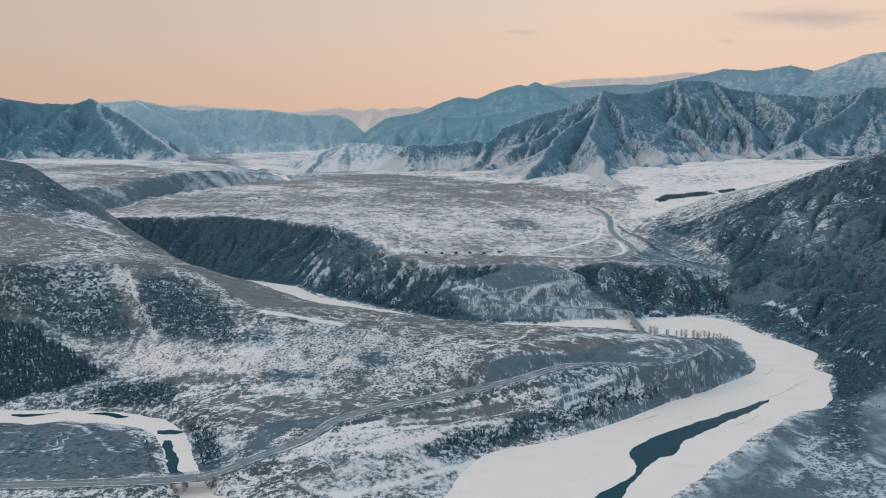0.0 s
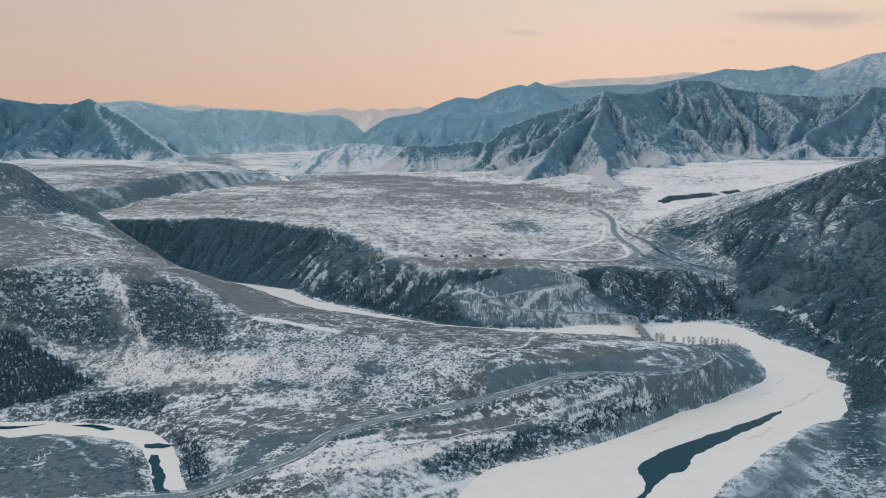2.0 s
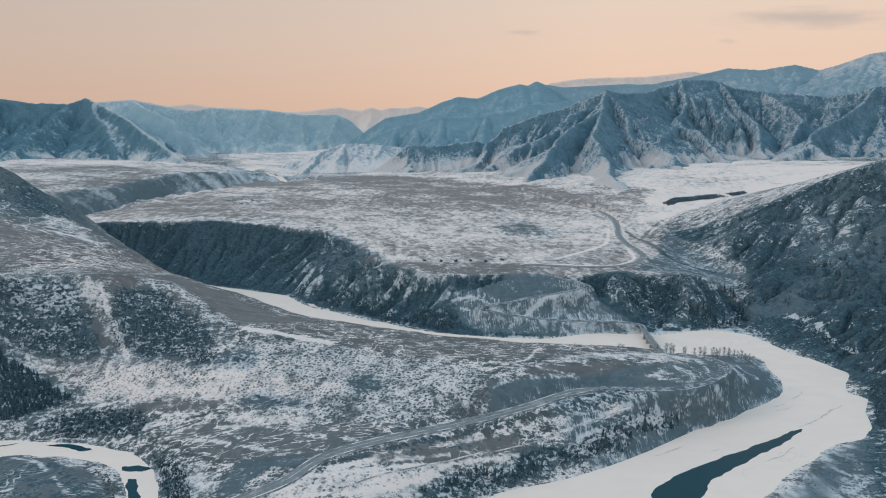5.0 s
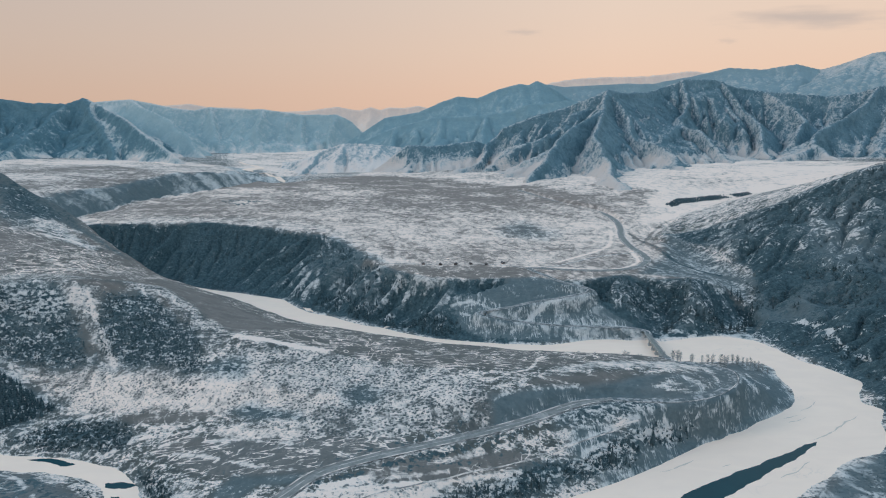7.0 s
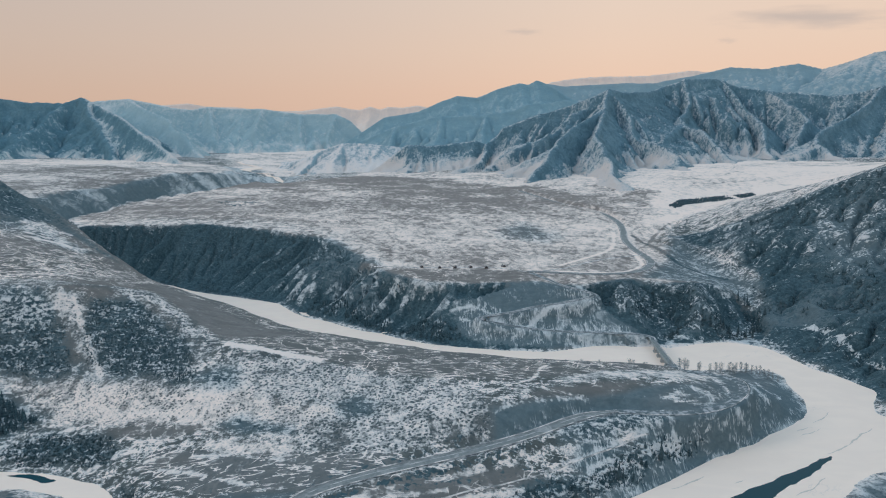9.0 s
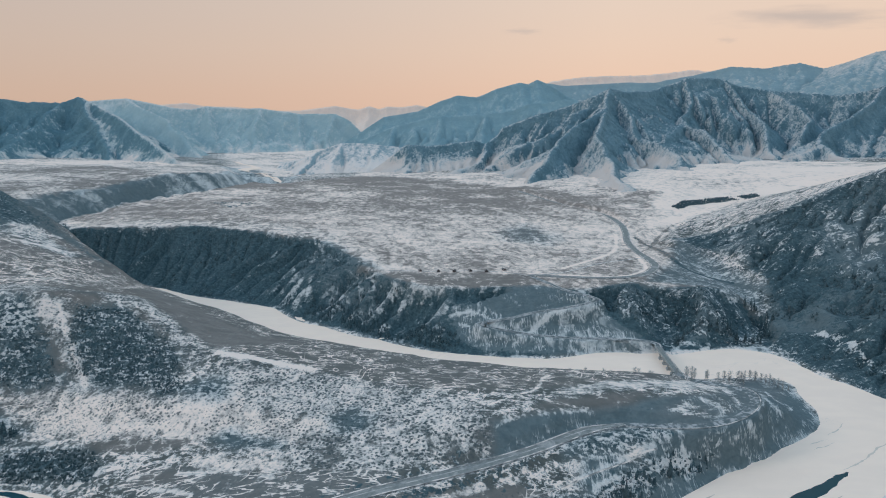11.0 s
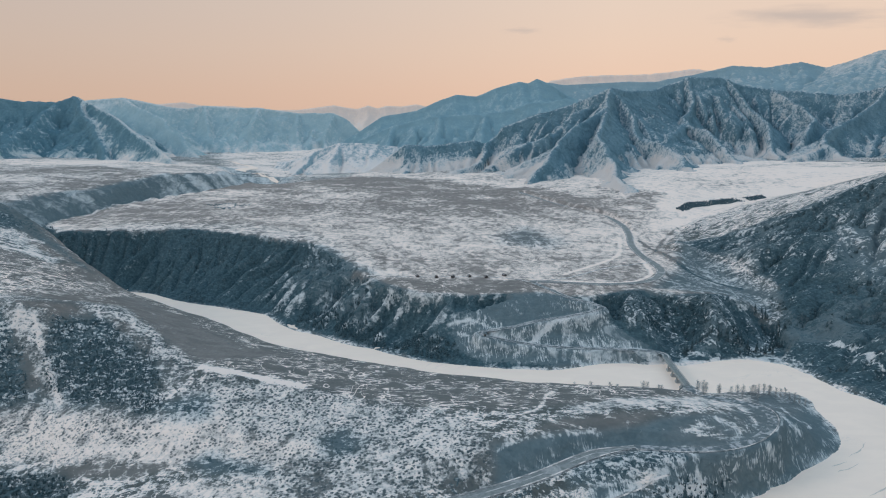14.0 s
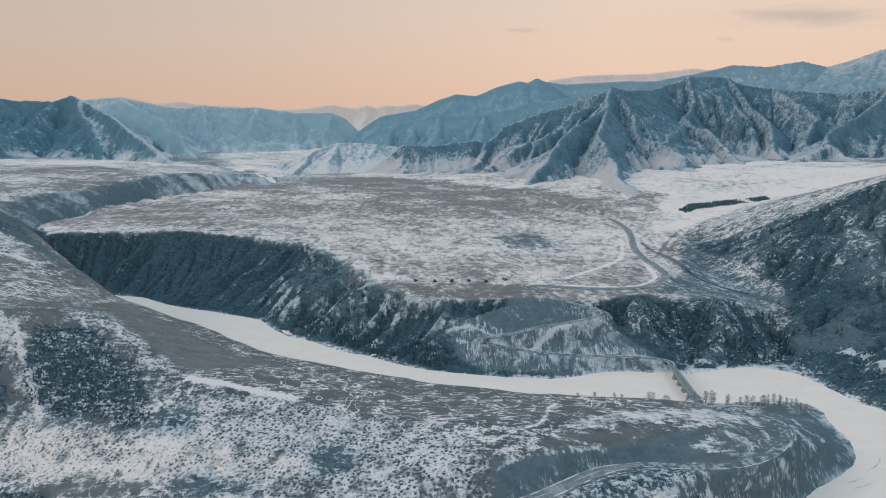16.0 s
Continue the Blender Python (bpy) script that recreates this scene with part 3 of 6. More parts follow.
# ---- meshes ----
def grid_object(name, x, y, z, material, label="", category="", kind="", **layers):
    """One mesh over rows and columns of places, with named layers of values at its corners."""
    rows, cols = x.shape
    me = bpy.data.meshes.new(name)
    me.vertices.add(rows * cols)
    me.vertices.foreach_set("co", np.stack([x, y, z], -1).astype(np.float32).ravel())
    k = (np.arange(rows - 1)[:, None] * cols + np.arange(cols - 1)[None, :]).ravel()
    quads = np.stack([k, k + 1, k + cols + 1, k + cols], -1).astype(np.int32)
    me.loops.add(quads.size)
    me.loops.foreach_set("vertex_index", quads.ravel())
    me.polygons.add(len(quads))
    me.polygons.foreach_set("loop_start", np.arange(len(quads), dtype=np.int32) * 4)
    me.polygons.foreach_set("use_smooth", np.ones(len(quads), bool))
    me.update()
    for key, v in layers.items():
        me.attributes.new(key, "FLOAT", "POINT").data.foreach_set("value", np.asarray(v, np.float32).ravel())
    me.materials.append(material)
    return tagged(new(name, me), label, category, "", kind)


def poly_object(name, outline, z, material, label="", category="", kind=""):
    """A flat sheet within an outline of the plan."""
    bm = bmesh.new()
    face = bm.faces.new([bm.verts.new((p[0], p[1], z)) for p in outline])
    if face.normal.z < 0:
        face.normal_flip()
    bmesh.ops.triangulate(bm, faces=[face])
    bmesh.ops.recalc_face_normals(bm, faces=bm.faces)
    for f in bm.faces:
        f.normal_update()
        if f.normal.z < 0:
            f.normal_flip()
    me = bpy.data.meshes.new(name)
    bm.to_mesh(me)
    bm.free()
    me.materials.append(material)
    return tagged(new(name, me), label, category, "", kind)


# ---- the ground ----
PATCH_A = [(-328, 672), (-285, 686), (-228, 644), (-206, 600), (-207, 587), (-271, 600), (-296, 612), (-321, 641)]
PATCH_B = [(-520, 636), (-429, 650), (-398, 669), (-364, 672), (-350, 660), (-313, 612), (-322, 606), (-367, 603), (-413, 617), (-520, 611)]
WOOD_LOW = [(-520, 612), (-443, 609), (-406, 606), (-368, 588), (-312, 562), (-325, 546), (-348, 535), (-392, 530), (-520, 540)]
MOUND = [(-329, 530), (-301, 545), (-250, 536), (-232, 520), (-236, 509), (-256, 512), (-299, 519)]
REEDS = [(-214, 486), (-187, 462), (-164, 430), (-152, 397), (-168, 408), (-188, 442)]
STRIP = [(-228, 597), (-168, 593), (-167, 578), (-217, 581)]
BANKWOOD = [(-15, 418), (-15, 428), (14, 448), (62, 474), (95, 482), (121, 502), (166, 525), (200, 536), (122, 484), (72, 461), (27, 438), (4, 416)]
BRUSH_R = [(86, 522), (152, 546), (171, 542), (162, 527), (103, 506), (84, 506)]
SCARP = [(39, 525), (90, 548), (156, 568), (201, 578), (237, 580), (235, 560), (194, 546), (109, 540), (65, 514), (37, 500)]
NOSE = [(145, 535), (197, 541), (243, 570), (262, 600), (316, 655), (328, 690), (316, 600), (240, 552), (205, 534), (165, 508), (140, 512)]
BROWN = [(-330, 800), (-300, 850), (-220, 800), (-146, 745), (-52, 690), (68, 655), (150, 650), (200, 645), (237, 620), (113, 585), (39, 572), (-2, 580), (-93, 608), (-177, 632), (-223, 675), (-262, 712)]
SNOWBAND = [(-368, 594), (-317, 603), (-207, 575), (-158, 551), (-92, 525), (-120, 519), (-205, 536), (-297, 558)]
FIELD = [(-199, 585), (-181, 623), (-92, 605), (19, 569), (37, 521), (26, 500), (-39, 486), (-106, 498), (-114, 537)]
GREY_PATCH = [(-144, 421), (-144, 445), (-137, 459), (-106, 452), (-90, 449), (-93, 438), (-116, 443), (-127, 432), (-131, 411)]
ISLAND = [(-520, 479), (-327, 490), (-268, 477), (-227, 449), (-201, 408), (-250, 393), (-520, 395)]
BARE_SLOPE = [(18, 829), (43, 834), (69, 852), (110, 868), (171, 852), (190, 832), (219, 802), (236, 781), (130, 768), (51, 775), (18, 799)]
PALE_FACE = [(-175, 1085), (-131, 1010), (-69, 907), (-90, 870), (-150, 930), (-215, 1010)]
EAST_WOOD = [(372, 1150), (461, 1120), (562, 1075), (716, 1035), (850, 1005), (1500, 905), (1500, 300), (700, 300), (560, 440), (460, 550), (415, 590), (408, 640), (398, 690),
             (378, 735), (375, 775), (395, 850), (430, 920), (415, 1040)]
HUTS_STRIP = [(-110, 960), (-70, 925), (110, 925), (135, 900), (110, 876), (36, 861), (-18, 868), (-60, 906)]
TERRACE = [p[:2] for p in TERRACE_RIM] + [(400, 930), (380, 1040), (360, 1130), (430, 1250), (500, 1500), (460, 1800), (150, 2200), (-250, 2350)]
SNOW_FLATS = [(400, 1240), (480, 1560), (420, 1700), (300, 2100), (700, 2400), (1100, 2200), (1300, 1700), (1000, 1400), (640, 1330)]
UPPER_VALLEY = [(-900, 2800), (-300, 2650), (-50, 2900), (0, 3300), (-250, 4500), (-1500, 4500), (-1250, 3800), (-1050, 3300)]
LEFT_TERRACE = [(-890, 1330), (-930, 1475), (-920, 1950), (-770, 2330), (-735, 2480), (-830, 2750), (-1000, 3050), (-1700, 2900), (-2300, 2400), (-1700, 1500), (-1000, 1100), (-860, 1140)]
CANYON_SIDE = [(-750, 1190), (-870, 1150), (-935, 1475), (-930, 1950), (-780, 2340), (-745, 2490), (-840, 2760), (-1010, 3060), (-800, 2950), (-690, 2450), (-810, 1950), (-840, 1700), (-840, 1480), (-825, 1330)]
SNOW_FOOT = [(-2100, 2850), (-1500, 2720), (-1150, 2780), (-1050, 3100), (-1300, 3300), (-2300, 3200)]
KNOLLS = [(185, 850), (241, 880), (282, 862), (332, 870), (372, 862), (392, 835), (382, 800), (350, 792), (300, 792), (262, 784), (235, 800), (200, 832)]
CREEK_SLOPE = [(262, 892), (332, 880), (372, 868), (400, 850), (420, 920), (405, 1040), (385, 1130), (350, 1060), (325, 980)]
BROWN_SPOTS = ([(-209, 503), (-197, 510), (-173, 505), (-165, 496), (-193, 496)], [(-90, 390), (-72, 399), (-49, 398), (-51, 387), (-74, 384)],
               [(-62, 446), (-37, 459), (43, 479), (66, 476), (6, 456), (-36, 443)], [(-265, 545), (-227, 542), (-178, 533), (-191, 525), (-233, 531)],
               [(71, 546), (88, 559), (128, 570), (162, 577), (146, 565), (106, 556)])
WHITE_SPOTS = ([(-103, 368), (-99, 383), (-57, 405), (6, 437), (27, 438), (17, 405), (-10, 380)], [(-183, 446), (-170, 461), (-148, 432), (-146, 411), (-162, 411)],
               [(92, 580), (138, 603), (207, 621), (240, 616), (208, 594), (143, 582), (101, 568)])
SHORE = [(234, 546), (257, 564), (290, 580), (322, 604), (312, 612), (275, 583), (264, 574), (240, 556)]
EAST_FLAT = [(339, 515), (293, 494), (217, 433), (146, 373), (60, 200), (40, -350), (800, -350), (800, 300), (560, 440), (460, 550), (400, 575)]
SNOW_LINES = [
    ([(-186, 631), (-147, 622), (-120, 616), (-102, 609)], 2.6, 1.0),
    ([(-340, 668), (-322, 647), (-307, 630), (-286, 604)], 1.7, 0.4),
    ([(420, 745), (440, 722), (462, 708)], 1.5, 0.7),
    ([(404, 780), (418, 772), (428, 756)], 1.5, 0.7),
    ([(240, 566), (252, 578), (258, 598), (245, 616)], 1.2, 0.4),
]


SNOW_LINES += [
    ([(38, 550), (53, 561), (65, 570), (74, 576), (81, 591), (85, 606), (96, 620)], 1.0, 0.6),
    ([(85, 606), (97, 607), (120, 616)], 1.4, 0.35),
    ([(2, 617), (27, 622), (51, 622)], 1.6, 0.5),
    ([(40, 522), (55, 532), (85, 544), (109, 553)], 0.9, 0.40),
    ([(-326, 433), (-295, 433), (-281, 442), (-265, 452)], 1.4, 0.45),
    ([(-346, 491), (-302, 481), (-268, 454), (-243, 430), (-230, 429)], 1.4, 0.5),
    ([(-93, 427), (-61, 433), (-11, 447), (37, 463), (53, 468)], 1.5, 0.5),
    ([(-78, 436), (-37, 446), (6, 459)], 1.3, 0.45),
    ([(-112, 404), (-90, 411), (-51, 417), (-19, 433), (6, 452)], 1.6, 0.4),
    ([(-68, 369), (-33, 387), (-3, 407), (31, 433)], 1.4, 0.4),
    ([(169, 546), (171, 530), (174, 522)], 1.5, 0.45),
    ([(415, 637), (411, 587), (413, 561)], 1.6, 0.6),
    ([(421, 737), (422, 720), (418, 696)], 1.5, 0.5),
    ([(424, 679), (430, 654), (433, 635)], 1.5, 0.5),
    ([(-192, 494), (-156, 481), (-120, 464)], 1.2, 0.55),
    ([(-172, 502), (-135, 497), (-97, 487)], 1.2, 0.45),
    ([(-116, 459), (-95, 456)], 1.2, 0.45),
    ([(-543, 869), (-495, 874), (-449, 880)], 2.0, 0.4),
    ([(-520, 885), (-488, 888), (-448, 866)], 2.0, 0.4),
    ([(-558, 858), (-531, 866), (-502, 859)], 2.0, 0.4),
    ([(-74, 434), (-42, 450), (-6, 463), (28, 478)], 2.4, 0.35),
    ([(98, 480), (125, 496), (153, 512), (177, 527)], 1.2, 0.45),
    ([(99, 487), (131, 504), (166, 522)], 1.2, 0.45),
    ([(92, 493), (125, 509), (150, 522)], 1.1, 0.35),
    ([(296, 661), (290, 626), (300, 623), (289, 607)], 1.2, 0.45),
    ([(263, 596), (269, 587)], 1.6, 0.4),
    ([(222, 549), (235, 553)], 1.4, 0.4),
    ([(409, 804), (413, 774), (422, 761), (420, 751)], 1.2, 0.6),
    ([(52, 804), (79, 797), (110, 792)], 1.6, 0.4),
    ([(98, 796), (123, 812), (144, 817)], 1.4, 0.45),
    ([(18, 817), (45, 808)], 1.3, 0.35),
    ([(12, 824), (36, 828), (60, 817), (72, 815)], 1.4, 0.35),
    ([(159, 920), (227, 915), (262, 936), (284, 970), (288, 1020)], 2.2, 0.5),
    ([(164, 953), (220, 1008), (264, 1061), (287, 1132), (302, 1191)], 2.2, 0.4),
]
# dark furrows: the creek and its feeders
DARK_LINES = [
    ([(-76, 439), (-43, 454), (-8, 468), (34, 486), (68, 502)], 2.4, 0.35),
    ([(-83, 456), (-51, 472), (-16, 486), (20, 500)], 3.0, 0.30),
    ([(329, 1173), (332, 1078), (335, 1002), (352, 966), (394, 950)], 3.0, 0.5),
    ([(317, 1067), (371, 1176), (424, 1244), (466, 1255), (551, 1313), (640, 1440)], 2.2, 0.25),
    ([(-78, 441), (-37, 452), (10, 465), (60, 485)], 1.6, 0.3),
]
WHITE_STRIP = [(-176, 517), (-153, 517), (-100, 505), (-97, 496), (-150, 503)]
HILL_CREST = [(-660, 985), (-600, 985), (-540, 982), (-486, 950), (-440, 905), (-400, 872), (-420, 880), (-486, 926), (-538, 924), (-588, 945), (-650, 965)]
HILL_PATCH = [(-546, 916), (-538, 942), (-510, 940), (-486, 926), (-506, 908), (-530, 895)]
HILL_BROWN = [(-640, 800), (-557, 840), (-514, 850), (-469, 842), (-471, 760), (-485, 717), (-600, 700)]
HILL_RIPPLES = [(-466, 760), (-455, 870), (-420, 870), (-376, 800), (-384, 712), (-427, 681)]
HILL_EDGE = [(-520, 640), (-444, 660), (-405, 706), (-350, 712), (-318, 690), (-364, 676), (-414, 660)]
STREAKY = [(-213, 501), (-203, 517), (-106, 495), (-39, 485), (-12, 478), (-63, 456), (-84, 452), (-124, 454), (-164, 469)]
BRIGHT = [(-314, 590), (-274, 594), (-164, 576), (-84, 541), (-113, 533), (-155, 539), (-222, 543), (-299, 562)]
BENCH_DARK = [(-38, 456), (-10, 467), (15, 476), (50, 482), (66, 476), (19, 455), (-2, 450), (-26, 447)]
LOW_WHITE = ([(-116, 420), (-77, 430), (-11, 438), (-11, 426), (-57, 406), (-110, 399)], [(-103, 380), (-63, 384), (-11, 418), (18, 427), (-25, 392), (-54, 373), (-90, 370)])
LOW_BRUSH = [(1, 375), (-3, 402), (26, 422), (30, 383)]
FROST_EAST = [(260, 431), (292, 480), (319, 487), (292, 437), (300, 384), (290, 350), (240, 369), (224, 386)]
BAND_EAST = [(352, 549), (376, 546), (306, 425), (280, 425)]
TERRACE_BROWN = [(-465, 1724), (-440, 2250), (120, 2030), (239, 1696), (87, 1444), (-103, 1387), (-349, 1488)]
TERRACE_WHITE = [(-585, 1177), (-544, 1255), (-342, 1257), (-167, 1141), (-81, 959), (-19, 910), (-69, 909), (-173, 1046), (-347, 1157)]
TERRACE_TEAL = [(112, 1234), (158, 1289), (198, 1175), (169, 1112), (110, 1124)]
HILL_BENCH = [(-640, 760), (-560, 880), (-450, 885), (-400, 850), (-360, 780), (-380, 715), (-470, 700), (-600, 690)]
HILL_BARE = [(-328, 787), (-321, 818), (-219, 734), (-140, 691), (-190, 640), (-214, 661), (-275, 712)]
NOSE_SIDE = [(100, 520), (134, 507), (162, 529), (184, 536), (212, 542), (248, 566), (268, 600), (290, 640), (330, 695), (322, 612), (272, 562), (206, 520), (152, 486), (112, 468), (90, 490)]
NOSE_TOP = [(160, 552), (172, 566), (208, 580), (232, 604), (250, 620), (290, 690), (320, 700), (330, 680), (300, 630), (255, 590), (245, 570), (231, 560), (208, 550), (183, 545)]
NOSE_WHITE = ([(172, 560), (190, 570), (198, 562), (199, 555), (181, 553)], [(203, 574), (210, 576), (220, 563), (214, 560)], [(213, 580), (219, 583), (224, 566), (219, 563)],
              [(228, 600), (235, 603), (234, 575), (228, 574)], [(183, 533), (194, 537), (202, 536), (189, 530)])
FUNNEL = [(-372, 674), (-332, 679), (-328, 661), (-322, 644), (-281, 602), (-291, 604), (-330, 638), (-345, 652)]
DOTTED_SLOPE = [(-305, 740), (-223, 665), (-190, 624), (-206, 598), (-213, 630), (-260, 674), (-300, 692), (-330, 690), (-330, 702)]
DARK_CUT = [(63, 849), (95, 866), (151, 856), (177, 829), (139, 823), (78, 824), (56, 838)]


def soft_zone(poly, x, y, edge=8.0):
    """1 within an outline of the plan, falling to 0 over its edge."""
    p = np.array(poly, float)
    out = np.zeros(x.shape)
    m = (x > p[:, 0].min() - 30) & (x < p[:, 0].max() + 30) & (y > p[:, 1].min() - 30) & (y < p[:, 1].max() + 30)
    px, py = x[m], y[m]
    d, _ = near_line(list(poly) + [poly[0]], px, py)
    d = np.where(inside(poly, px, py), d, -d) + 0.7 * edge * fbm(px, py, 30, 3)
    out[m] = step(-edge, edge, d)
    return out


def land_cover(x, y, z, rise, bulge):
    """Snow, scrub and bare earth at places of the ground; rise: how steeply it climbs towards the east."""
    snow = 0.50 + 0.18 * fbm(x, y, 260, 3)
    lines, dots = np.full(x.shape, 0.35), np.full(x.shape, 0.4)
    scrub, earth, calm = np.full(x.shape, 0.12), np.zeros(x.shape), np.zeros(x.shape)

    def lay_on(poly, s=None, b=None, e=None, edge=8.0, even=0.0, ln=0.0, dt=0.0):
        nonlocal snow, scrub, earth, calm, lines, dots
        k = soft_zone(poly, x, y, edge)
        if s is not None:
            snow = snow + (s - snow) * k
        if b is not None:
            scrub = scrub + (b - scrub) * k
        if e is not None:
            earth = earth + (e - earth) * k
        calm, lines, dots = calm + (even - calm) * k, lines + (ln - lines) * k, dots + (dt - dots) * k

    hill = step(-190, -260, x) * step(560, 620, y) * step(1250, 1050, y)
    snow = snow + hill * (0.22 - snow)
    lines, dots, calm = lines + hill * (0.3 - lines), dots * (1 - 0.8 * hill), calm + hill * 0.45
    scrub = scrub + hill * step(112, 135, z) * 0.42
    earth = earth + hill * step(105, 130, z) * 0.7
    dark_side = hill * step(112, 150, z) * step(-0.05, 0.3, fbm(x - 0.5 * y, 0.5 * y, 130, 3))
    snow, scrub = snow - dark_side * 0.22, scrub + dark_side * 0.30
    lay_on(TERRACE, 0.43, 0.02, 0.0, 20, 0.85)
    # broad brown and snowy bands on the terrace top
    on_top = soft_zone(TERRACE, x, y, 20)
    swathe = fbm(0.45 * x, y, 330, 4)
    snow = snow + on_top * (0.36 * swathe - 0.08 * step(1450, 1800, y) * step(400, 250, x) + 0.30 * step(50, 8, near_line(TERRACE_RIM[4:13], x, y)[0]) * (1 + fbm(x, y, 40, 3)))
    lay_on(TERRACE_BROWN, 0.42, 0.0, 0.0, 60, 0.8)
    lay_on(TERRACE_WHITE, 0.58, 0.0, 0.1, 30, 0.6)
    lay_on(TERRACE_TEAL, 0.38, 0.1, 0.5, 30, 0.5)
    on_top = on_top * step(1500, 1250, y)
    lines, dots = lines + on_top * 0.25, dots + on_top * 0.1
    lay_on(SNOW_FLATS, 0.98, 0.0, 0.0, 40, 0.7)
    lay_on([(-320, 2330), (0, 2120), (230, 1820), (390, 1530), (480, 1560), (430, 1900), (300, 2150), (0, 2500), (-300, 2620)], 0.74, 0.0, 0.0, 50, 0.7)
    lay_on(UPPER_VALLEY, 0.80, 0.0, 0.1, 60, 0.7)
    lay_on(LEFT_TERRACE, 0.60, 0.0, 0.15, 40, 0.8)
    lay_on(CANYON_SIDE, 0.50, 0.0, 1.0, 20, 0.8)
    gorge = step(170, 120, near_line(CANYON, x, y)[0]) * step(1120, 1200, y) * step(2950, 2800, y) * (1 - soft_zone(TERRACE, x, y, 20))
    snow, scrub, earth, calm = snow + (0.50 - snow) * gorge, scrub * (1 - gorge), earth + (1 - earth) * gorge, calm + (1.0 - calm) * gorge
    run = along_line([(-860, 1150), (-930, 1475), (-910, 1950), (-770, 2330), (-735, 2480), (-1000, 3050)], x, y)
    d_low = near_line(CANYON, x, y)[0]
    snow = snow + gorge * 0.20 * (fbm(run + 0.7 * d_low, 0.08 * d_low, 46, 4, True) - 0.2)
    lay_on(SNOW_FOOT, 0.80, 0.0, 0.0, 40, 0.6)
    lay_on(EAST_FLAT, 0.37, 0.0, 1.0, 10, 1.0)
    # the far flats are mottled
    mottle = step(1350, 1800, y + np.abs(x) * 0.3)
    snow = snow + mottle * (0.34 * fbm(0.6 * x, y, 190, 4) + 0.22 * fbm(x + 0.5 * y, y, 60, 3) - 0.05)
    lay_on(FACE, 0.04, 0.92, 1.0, 5, 0.45)
    run = along_line(RIM_FOOT, x, y)
    snow = snow + soft_zone(FACE, x, y, 5) * 0.46 * step(0.25, 0.8, fbm(run + 6 * fbm(x, y, 25, 2), 0.12 * near_line(TERRACE_RIM, x, y)[0], 46, 4, True)) * (0.25 + 0.25 * step(-330, -200, x))
    # light on west sides and rib crests is put into the frost
    snow = snow + soft_zone(FACE, x, y, 5) * 0.12 * np.clip(rise + 0.05, -0.5, 0.5) * step(-330, -200, x)
    rib = soft_zone(FACE, x, y, 5) * np.clip(bulge / 1.6, -1, 1)
    rib = rib * (0.3 + 0.7 * step(-330, -200, x))
    snow, scrub = snow + 0.15 * rib, scrub - 0.18 * rib
    frosty = soft_zone(FACE, x, y, 5) * step(-260, -130, x) * step(30, 0, x)
    snow, scrub = snow + 0.14 * frosty, scrub - 0.15 * frosty
    lay_on(PALE_FACE, 0.30, 0.55, 1.0, 14, 0.5)
    lay_on(KNOLLS, 0.22, 0.72, 1.0, 8)
    knolls = soft_zone(KNOLLS, x, y, 8) * np.clip(bulge / 2.0, -1, 1)
    snow, scrub = snow + 0.14 * knolls, scrub - 0.15 * knolls
    lay_on(BARE_SLOPE, 0.36, -0.2, 1.0, 7, 0.8)
    lay_on(DARK_CUT, 0.16, 0.0, 1.0, 6, 0.9)
    lay_on(EAST_WOOD, 0.08, 0.80, 1.0, 10, 0.0)
    # brush and thin snow change from rib to rib
    facet = soft_zone(EAST_WOOD, x, y, 10)
    snow = snow + facet * (0.42 * fbm(x + 0.4 * y, 0.5 * y, 110, 4) + 0.34 * fbm(x - 0.5 * y, 0.5 * y, 40, 3) + 0.17 * np.clip(bulge / 1.8, -1, 1))
    snow = snow - facet * (0.22 * step(60, 20, z) + 0.13 * step(980, 800, y))
    # light on the ribs' west sides, as on crests above, put into the snow
    snow = snow + facet * 0.24 * np.clip(rise - 0.42, -0.6, 0.8)
    scrub = scrub + facet * 1.0 * fbm(x - 0.4 * y, 0.6 * y, 80, 4)
    lay_on([(338, 508), (352, 505), (400, 535), (430, 575), (430, 760), (385, 800), (362, 780), (372, 740), (386, 705), (396, 655), (388, 610), (368, 562)], 0.08, 0.85, 1.0, 6)
    lay_on(CREEK_SLOPE, 0.36, 0.25, 0.8, 12, 0.2)
    lay_on(HUTS_STRIP, 0.16, 0.0, 0.0, 8, 0.6, 0.3)
    lay_on(FIELD, 0.62, 0.10, 0.30, 10, 0.35, 0.15, 1.0)
    lay_on(STREAKY, 0.24, 0.08, 0.35, 6, 0.5, 1.0, 0.3)
    lay_on(SNOWBAND, 0.60, 0.05, 0.0, 14, 0.5, 0.4, 0.4)
    lay_on(WHITE_STRIP, 0.74, 0.0, 0.0, 5, 0.4, 0.0, 0.4)
    lay_on(BRIGHT, 0.71, 0.0, 0.0, 12, 0.5, 0.0, 0.65)
    lay_on(HILL_BENCH, 0.18, 0.05, 0.15, 20, 0.6, 0.6, 0.1)
    lay_on(HILL_BROWN, 0.12, 0.05, 0.1, 20, 0.7, 0.5, 0.0)
    lay_on(HILL_RIPPLES, 0.34, 0.0, 0.0, 14, 0.35, 1.0, 0.0)
    lay_on(HILL_EDGE, 0.46, 0.05, 0.2, 6, 0.3, 0.3, 0.5)
    lay_on(HILL_CREST, 0.10, 0.40, 0.7, 10, 0.3, 0.0, 0.2)
    lay_on(HILL_PATCH, 0.58, 0.05, 0.2, 6, 0.2, 0.3, 0.3)
